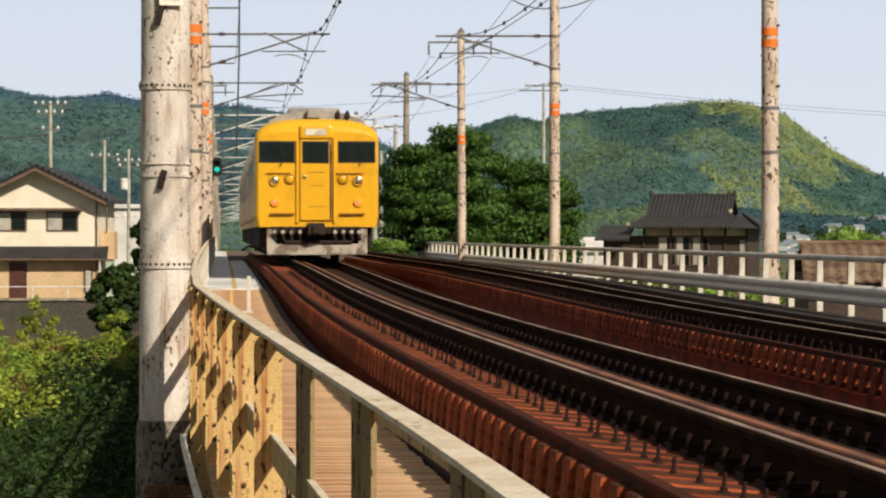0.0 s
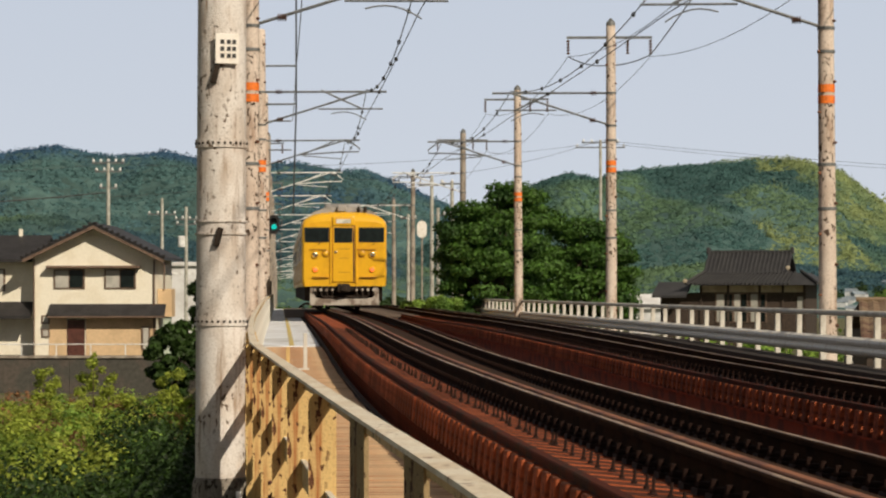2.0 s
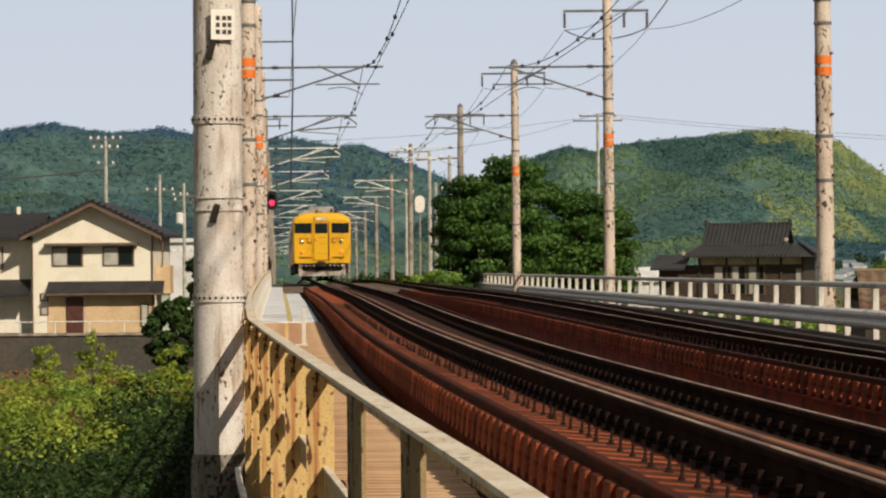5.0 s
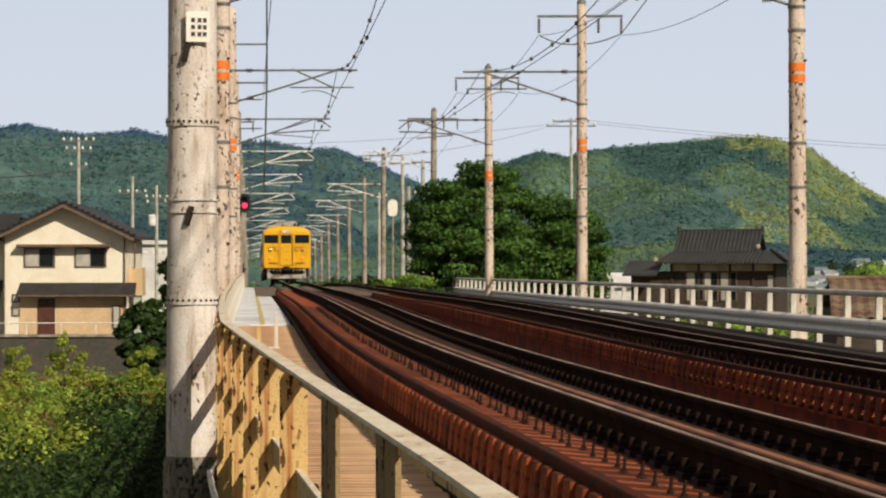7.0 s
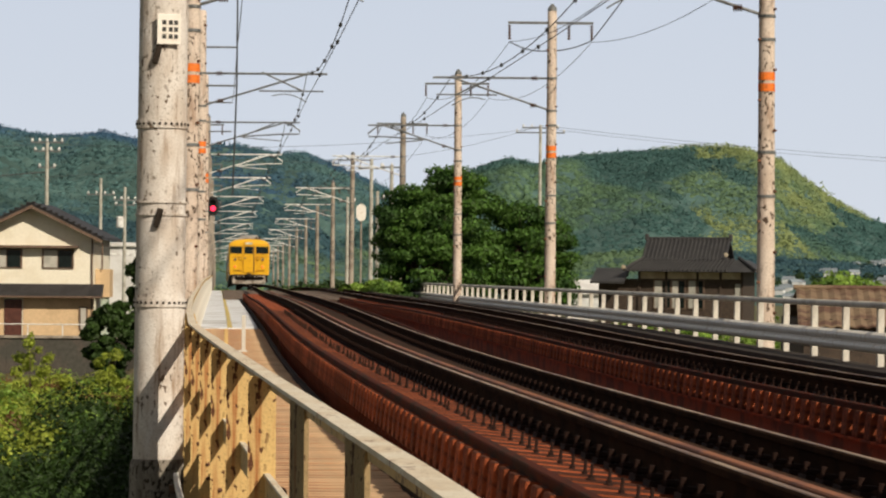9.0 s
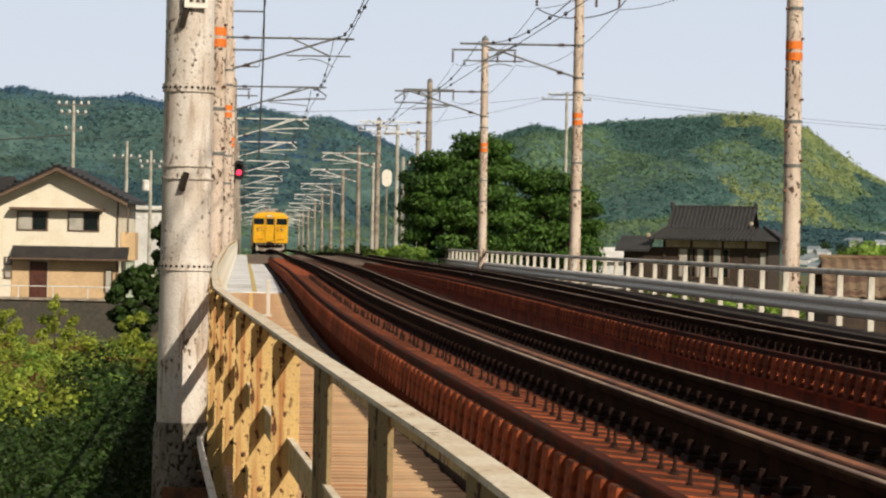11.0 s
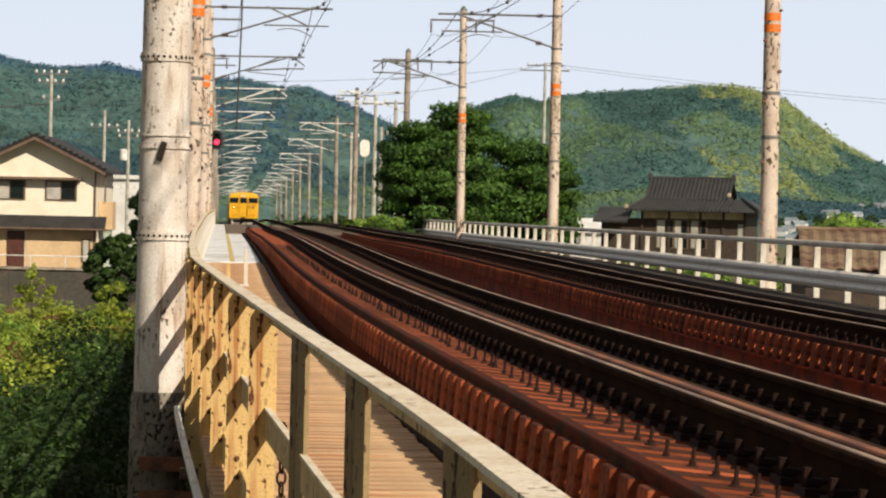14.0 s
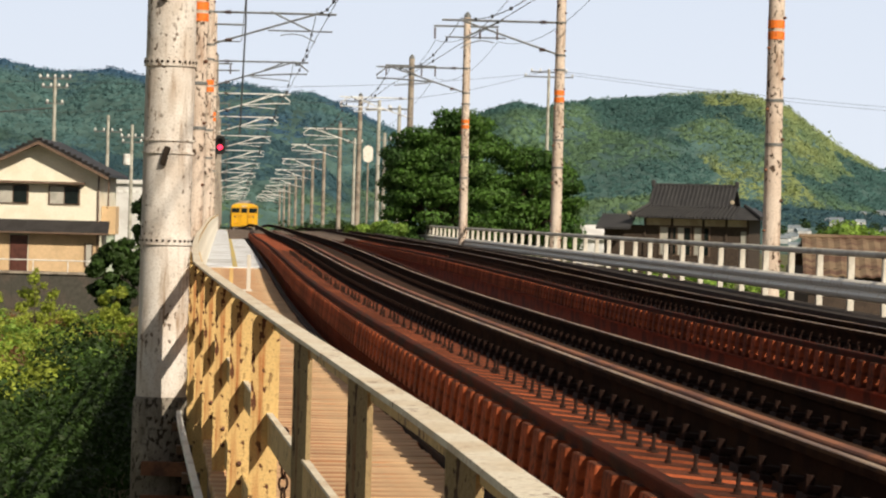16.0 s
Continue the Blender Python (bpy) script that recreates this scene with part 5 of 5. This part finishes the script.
def build_temple():
    h = thing("old_house", Matrix.Translation((18.45, 208.5, -0.12)) @ Matrix.Rotation(radians(-13), 4, "Z") @ Matrix.Translation((-18.1, -3.5, 0)), "old single-storey house with grey hip-and-gable tile roof", "house")
    part("wall", box(14.9, 22.6, 0, 7, -3.4, 1.6), M_wood, h, "dark timber wall")
    bm = bmesh.new()
    for x0, x1 in ((15.0, 16.9), (17.05, 19.2), (19.35, 20.9), (21.0, 22.5)):
        B(bm, x0, x1, -0.05, 0.0, 0.92, 1.42)
    part("plaster_band", bm, M_plaster, h)
    for x0, x1 in ((16.1, 17.3), (17.4, 18.35), (18.6, 19.7)):
        window(h, x0, x1, -1.2, 0.78, -0.02, 1)
    for x in (15.0, 16.98, 19.27, 20.95, 22.5):
        part("timber_post", box(x - 0.09, x + 0.09, -0.12, 0.0, -3.4, 1.55), M_wood, h)
    part("paper_screen", box(22.0, 22.5, -0.06, 0.0, -0.3, 0.6), M_shoji, h)
    # main roof: hipped skirt below, gable above
    bm = bmesh.new()
    vs = [bm.verts.new(v) for v in ((14.0, -1.1, 1.45), (23.6, -1.1, 1.45), (23.6, 8.1, 1.45), (14.0, 8.1, 1.45),
                                    (15.25, 1.0, 2.35), (22.3, 1.0, 2.35), (22.3, 6.0, 2.35), (15.25, 6.0, 2.35))]
    for a in ((0, 1, 5, 4), (1, 2, 6, 5), (2, 3, 7, 6), (3, 0, 4, 7), (4, 5, 6, 7), (3, 2, 1, 0)):
        bm.faces.new([vs[i] for i in a])
    part("skirt_roof", bm, M_tile_grey, h)
    bm = bmesh.new()
    prism(bm, [(0.7, 2.10), (3.5, 3.70), (6.3, 2.10), (6.3, 2.28), (3.5, 3.92), (0.7, 2.28)], 15.0, 21.2, axis="x")
    part("upper_roof", bm, M_tile_grey, h)
    bm = bmesh.new()
    prism(bm, [(1.2, 2.3), (3.5, 3.6), (5.8, 2.3)], 15.3, 20.8, axis="x")
    part("gable_wall", bm, M_wood, h)
    bm = bmesh.new()
    prism(bm, [(2.5, 2.62), (3.5, 3.32), (4.5, 2.62)], 20.801, 20.83, axis="x")
    part("gable_panel", bm, M_shoji, h, "pale gable panel")
    roof_ribs(h, 14.1, 21.4, 1.1, 0.3, -1.05, 1.52, 0.95, 2.42, 0.30, M_tile_grey)
    roof_ribs(h, 15.1, 21.1, 0.0, 0.0, 0.72, 2.32, 3.4, 3.92, 0.30, M_tile_grey)
    bm = bmesh.new()
    B(bm, 15.1, 21.15, 3.3, 3.7, 3.80, 4.02, bevel=0.05)
    for x in (15.0, 21.2):
        B(bm, x - 0.12, x + 0.12, 3.2, 3.8, 3.75, 4.25, bevel=0.06)
    part("ridge_tile", bm, M_tile_grey, h)
    part("hip_tile", tube(bmesh.new(), (23.6, -1.1, 1.6), (22.1, 1.2, 2.5), 0.12), M_tile_grey, h)
    part("hip_tile", tube(bmesh.new(), (14.0, -1.1, 1.6), (15.2, 1.0, 2.5), 0.12), M_tile_grey, h)
    for x, z in ((14.0, 1.75), (21.25, 2.7)):
        part("end_tile", lathe(bmesh.new(), [(0.14, 0), (0.16, 0.05), (0.05, 0.08)], 12, Matrix.Translation((x, -1.1 if z < 2 else 0.6, z)) @ Matrix.Rotation(radians(90), 4, "X")), M_plaster, h)
    bm = bmesh.new()
    prism(bm, [(-1.5, 0.55), (1.5, 1.55), (1.5, 1.7), (-1.5, 0.7)], 11.6, 14.1, axis="x")
    part("side_roof", bm, M_tile_grey, h)
    part("side_wall", box(12.0, 14.9, 0.0, 4, -3.4, 0.9), M_wood, h)


def build_shed():
    s = thing("shed", Matrix.Translation((0.0, 100, 0)), "low shed with rusty brown corrugated roof", "shed")
    part("wall", box(13.0, 24, 0.4, 7, -3.6, -0.55), M_wood, s)
    bm = bmesh.new()
    co = 110
    x0, x1 = 12.7, 24.4
    lo, hi = [], []
    for i in range(co + 1):
        x = x0 + (x1 - x0) * i / co
        w = 0.035 * math.sin(i * math.pi / 2 * 1.0)
        lo.append((bm.verts.new((x, -0.4, -0.78 + w)), bm.verts.new((x, -0.4, -0.83 + w))))
        hi.append((bm.verts.new((x + 0.5, 4.2, 0.52 + w)), bm.verts.new((x + 0.5, 4.2, 0.47 + w))))
    for i in range(co):
        for k in (0, 1):
            bm.faces.new((lo[i][k], lo[i + 1][k], hi[i + 1][k], hi[i][k]))
        bm.faces.new((lo[i][0], lo[i][1], lo[i + 1][1], lo[i + 1][0]))
    part("roof", bm, M_rust_roof, s, "rusty corrugated roof")
    bm = bmesh.new()
    prism(bm, [(4.2, 0.46), (8.6, -0.8), (8.6, -0.86), (4.2, 0.40)], 13.2, 24.9, axis="x")
    part("back_roof", bm, M_rust_roof, s)
    part("ridge_cap", tube(bmesh.new(), (13.1, 4.2, 0.56), (24.9, 4.2, 0.56), 0.09), M_rust_roof, s)


def town_z(y):
    return -5.0 + (y - 620) * 0.045


def build_far_buildings():
    w = thing("warehouse", Matrix.Translation((0, 240, 0)), "white metal-clad warehouse behind the house", "warehouse")
    part("wall", box(-31, -22.5, 0, 12, -4.8, 3.1), M_white_metal, w)
    part("roof", box(-31.3, -22.2, -0.3, 12.3, 3.1, 3.45, bevel=0.05), M_white_metal, w)
    part("band", box(-31.02, -22.48, -0.03, 0.0, 2.35, 2.55), M_galv, w)
    w = thing("low_store", Matrix.Translation((0, 260, 0)), "low building with pale grey roof", "building")
    part("wall", box(12.0, 18.0, 0, 6, -4, -0.6), M_town, w)
    bm = bmesh.new()
    prism(bm, [(-0.4, -0.7), (3, 0.5), (6.4, -0.7), (6.4, -0.55), (3, 0.65), (-0.4, -0.55)], 11.6, 18.3, axis="x")
    part("roof", bm, M_white_metal, w)
    rng = random.Random(5)
    me_w = mesh_of("wall", box(-1, 1, -0.7, 0.7, 0, 1.0), M_town)
    bm = bmesh.new()
    prism(bm, [(-0.8, 1.0), (0, 1.55), (0.8, 1.0)], -1.1, 1.1, axis="x")
    me_r = mesh_of("roof", bm, M_town_roof)
    co = [(y * a, y, town_z(y) if 0.10 < a < 0.23 else -8.0) for y in range(620, 890, 15) for a in (0.085, 0.11, 0.14, 0.17, 0.20, 0.225, 0.25)]
    me = bpy.data.meshes.new("town_slope")
    me.from_pydata(co, [], [(7 * j + i, 7 * j + i + 1, 7 * j + i + 8, 7 * j + i + 7) for j in range(17) for i in range(6)])
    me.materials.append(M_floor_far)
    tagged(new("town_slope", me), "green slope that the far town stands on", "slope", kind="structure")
    for i in range(110):
        y = rng.uniform(640, 860)
        x = y * rng.uniform(0.120, 0.192)
        k = rng.uniform(0.8, 1.7)
        t = thing("far_house", Matrix.Translation((x, y, town_z(y) - 0.15)) @ Matrix.Rotation(rng.uniform(-0.6, 0.6), 4, "Z") @ Matrix.Diagonal((k, k, k * rng.uniform(0.8, 1.1), 1)),
                  "small distant house with blue-grey roof", "house", "town on the slope")
        piece("wall", me_w, t, Matrix.Identity(4))
        piece("roof", me_r, t, Matrix.Identity(4))


def utility_pole(p, top, arms, label):
    t = thing("utility_pole", Matrix.Translation(p), label, "utility pole", "utility poles")
    part("shaft", tube(bmesh.new(), (0, 0, -4.0), (0, 0, top), 0.17, 0.11, seg=12), M_pole, t)
    for z, half, n in arms:
        a = part("cross_arm", box(-half, half, -0.05, 0.05, z - 0.05, z + 0.05), M_steel, t)
        for i in range(n):
            x = -half + 0.1 + (2 * half - 0.2) * i / max(1, n - 1)
            part("insulator", lathe(bmesh.new(), [(0.03, 0.05), (0.085, 0.09), (0.085, 0.18), (0.03, 0.28)], 8, Matrix.Translation((x, 0, z))), M_galv, a, "pale insulator")
    return t


def build_poles():
    utility_pole((-26.4, 190, 0), 9.6, ((9.6, 1.1, 5), (9.0, 0.9, 4), (7.9, 0.6, 2)), "grey concrete utility pole with crowded insulators")
    utility_pole((-26.6, 222, 0), 8.3, ((7.0, 1.1, 4),), "slim grey utility pole with one cross arm")
    t = utility_pole((-24.7, 222, 0), 7.6, ((6.6, 0.9, 4), (6.2, 0.8, 2)), "slim grey utility pole with two cross arms")
    part("transformer", lathe(bmesh.new(), [(0.25, 4.4), (0.3, 4.45), (0.3, 5.2), (0.2, 5.3)], 12, Matrix.Translation((-0.35, 0, 0))), M_galv, t)
    utility_pole((8.2, 230, 0), 13.2, ((13.0, 1.5, 5), (12.6, 2.0, 3)), "tall utility pole beyond the railway")
    wire("service_wire", [Vector((-60, 175, 6.0)), Vector((-26.4, 190, 7.6))], 0.045, 0.6, "thick black service cable to a utility pole", "power lines")
    wire("power_line", [Vector((-60, 180, 9.3)), Vector((-26.4, 190, 9.5)), Vector((8.2, 230, 13.0))], 0.013, 0.8, "thin power line over the houses", "power lines")
    wire("power_line", [Vector((8.2, 230, 13.0)), Vector((60, 215, 9.2))], 0.013, 0.8, "thin power line to the east", "power lines")
    # single poles among the masts beyond the bridge
    utility_pole((-4.57, 190, 0), 8.7, ((8.05, 0.9, 3),), "rust-brown concrete pole with a short cross arm")
    utility_pole((-4.22, 193, 0), 6.6, ((6.1, 0.5, 2),), "grey concrete pole beside a taller one")
    utility_pole((-3.04, 180, 0), 7.9, ((7.75, 0.75, 3),), "grey pole with hanging insulators behind the tree")
    utility_pole((-7.78, 240, 0), 7.5, ((7.1, 0.7, 2),), "slim grey pole on the open line")
    # round-ended board beside the line
    b = thing("line_board", Matrix.Translation((-4.74, 172, 0.22)), "white round-ended board on a slim post", "sign board")
    part("post", tube(bmesh.new(), (0, 0.06, -1.5), (0, 0.06, 5.0), 0.05), M_conc_far, b)
    bm = bmesh.new()
    pr = [(0.30 * math.cos(a), 4.45 + (0.22 if math.sin(a) >= 0 else -0.22) + 0.30 * math.sin(a)) for a in [i * math.pi / 10 for i in range(20)]]
    prism(bm, pr, -0.02, 0.02)
    part("board", bm, M_sign, b)


def build_gate():
    """The small white barrier where boards give way to plates."""
    g = thing("walkway_post", frame_at(44, -1.85, WALK_Z), "slim white marker post standing on the walkway", "marker post")
    part("post", box(-0.03, 0.03, -0.03, 0.03, 0, 0.57, bevel=0.008), M_fence, g)
    part("plate", box(-0.30, -0.24, -0.02, 0.02, 0, 0.36, bevel=0.006), M_cream, g, "tan marker board")
    part("foot", box(-0.34, 0.06, -0.05, 0.05, 0.0, 0.03), M_fence, g)


def build_plants():
    broad_tree((0, 148, -3.4), [(-3.3, 5.4), (-2.9, 7.4), (-2.0, 9.0), (-0.9, 9.4), (-0.25, 10.0), (0.5, 10.2), (1.4, 10.0), (2.1, 9.2), (2.6, 7.6)], 2.6, 3.0, M_leaf_tree, 11,
               "broad dark green tree behind the fence", 44000, 0.115, 190)
    broad_tree((0, 150.5, -3.4), [(1.0, 7.5), (2.0, 9.0), (3.0, 8.6), (4.2, 8.3), (5.3, 8.1), (6.3, 7.8), (7.0, 6.2), (7.4, 4.6)], 2.4, 2.4, M_leaf_tree, 23,
               "lower dark green tree beside a taller one", 34000, 0.115, 150)
    broad_tree((0, 125, -3.6), [(16.4, 4.0), (17.2, 4.7), (18.0, 4.9), (19.0, 4.5), (20.2, 4.4), (22.0, 4.0)], 1.5, 1.6, M_leaf_lime, 29,
               "green tree behind the rusty shed", 14000, 0.11, 60)
    tree((-15.9, 138, -5.0), 4.5, 2.8, 0.2, M_leaf_dark, 31, "deep green tree below the house", 9000, 0.16, 30)
    tree((-15.3, 150, -4.6), 6.6, 3.4, 0.3, M_leaf_dark, 37, "deep green tree by the warehouse", 8000, 0.16, 30)
    for x, y, r, sd in ((-3.45, 142, 0.85, 41), (-2.65, 142.6, 0.75, 43), (-4.5, 150, 0.6, 47)):
        rng = random.Random(sd)
        bl = [(rng.uniform(-r, r), rng.uniform(-r, r), rng.uniform(0, r * 1.3), r * 0.45) for _ in range(14)]
        t = thing("bush", Matrix.Translation((x, y, -0.6)), "bright lime green bush beside the track", "bush")
        leaves("crown", bl, 5500, 0.09, M_leaf_lime, sd, t)
    thicket("bank_scrub", -24, -7.4, 62, 142, lambda x, y: -4.95 + 0.016 * (142 - y), 300, 0.8, M_leaf_bush, 51, 80000, 0.10, "sunlit yellow-green scrub on the river bank",
            grows=lambda x, y: y > 88 + 10 * noise.noise((x * 0.3, y * 0.1, 2.0)) or x < -0.132 * y)
    # dark leaves here and in shade_scrub stand for shade by bridge and mast
    thicket("mixed_scrub", -16, -6.5, 58, 100, lambda x, y: -3.9 + 0.006 * (100 - y), 200, 0.8, M_leaf_dark, 55, 26000, 0.09, "deep green scrub towards the mast, darkened for shade",
            grows=lambda x, y: x > -0.137 * y + 1.2 * noise.noise((x * 0.4, y * 0.1, 5.0)) or y < 64)
    thicket("green_scrub", -24, -8, 80, 136, lambda x, y: -4.7 + 0.016 * (136 - y), 70, 0.75, M_leaf_lime, 53, 16000, 0.10, "fresh green scrub among yellower growth")
    thicket("dry_weeds", -23, -9.5, 84, 135, lambda x, y: -4.5 + 0.014 * (135 - y), 46, 0.6, M_leaf_dry, 58, 5000, 0.10, "dry red-brown weeds among the scrub")
    thicket("shade_scrub", -11.0, -3.9, 26, 60, lambda x, y: -3.5, 130, 0.8, M_leaf_dark, 71, 44000, 0.065, "scrub below the bridge, its shade in the leaf colour")
    for i, (x, y, h) in enumerate(((-17.3, 120, 2.5), (-16.6, 121, 1.7), (-13.6, 117, 2.0), (-20.4, 126, 1.8))):
        rng = random.Random(300 + i)
        bl = [(rng.uniform(-0.95, 0.95) * (1.15 - k / 14), rng.uniform(-0.6, 0.6), h * (k + rng.uniform(-1.5, 1.5)) / 13, rng.uniform(0.14, 0.36)) for k in range(14)]
        t = thing("shrub", Matrix.Translation((x, y, -4.6)), "tall wispy yellow-green shrub on the bank", "shrub", "bank shrubs")
        part("stem", tube(bmesh.new(), (0, 0, -0.8), (0, 0, h * 0.9), 0.04, 0.01, seg=6), M_bark, t)
        leaves("crown", bl, 1300, 0.085, M_leaf_bush, 320 + i, t, shell=0.0)
    thicket("east_scrub", 10, 40, 110, 190, lambda x, y: -3.0, 90, 1.1, M_leaf_lime, 81, 16000, 0.2, "pale green growth beyond the fence")
    thicket("far_scrub", 60, 110, 330, 420, lambda x, y: -3.0, 60, 3.5, M_leaf_dark, 91, 14000, 0.5, "dark trees before the far town")
    thicket("town_trees", 84, 150, 640, 850, lambda x, y: town_z(y) + 0.5, 170, 1.5, M_leaf_dark, 93, 26000, 0.34, "dark trees between the far houses")
    thicket("line_scrub", -12.5, -9.5, 190, 420, lambda x, y: -1.0, 60, 1.2, M_leaf_dark, 95, 12000, 0.2, "green scrub beside the open line")
    thicket("line_scrub", -30, -22, 230, 420, lambda x, y: -2.5, 60, 1.4, M_leaf_lime, 97, 12000, 0.2, "green scrub beside the open line")


# ---------------------------------------------------------------- putting it together
build_sky_backdrop()
build_ground()
build_hills()
build_bed()
build_walkway()
build_railing()
build_fence()
for side_, list_ in ((-1, MASTS), (1, MASTS_EAST)):
    for n_, y_ in enumerate(list_):
        build_mast(y_, side_, n_)
build_wires()
carrier = build_signal()
rear = build_car(True, "yellow suburban train carriage, tail end with lit red lamps")
middle = build_car(False, "yellow suburban train carriage in the middle of the train")
front = copy_thing(middle, Matrix.Identity(4))
build_house()
build_temple()
build_shed()
build_far_buildings()
build_poles()
build_gate()
build_plants()
build_track(0, "rust-red bridge track with timber guards and worn rails")
build_track(1, "second rust-red bridge track with darker rails")


def motions():
    times = [i * 0.5 for i in range(33)]
    for i, car in enumerate((rear, middle, front)):
        walk(car, [(t, car_pose(TAIL0 + SPEED * t + 20.0 * i)) for t in times])
    z = Matrix.Translation((0, -0.01, 4.02))
    half = Matrix.Rotation(radians(89), 4, "Z")
    full = Matrix.Rotation(radians(178), 4, "Z")
    walk(carrier, [(0.0, z), (2.45, z), (2.6, z @ half), (3.32, z @ half), (3.45, z @ full), (16.0, z @ full)])


motions()
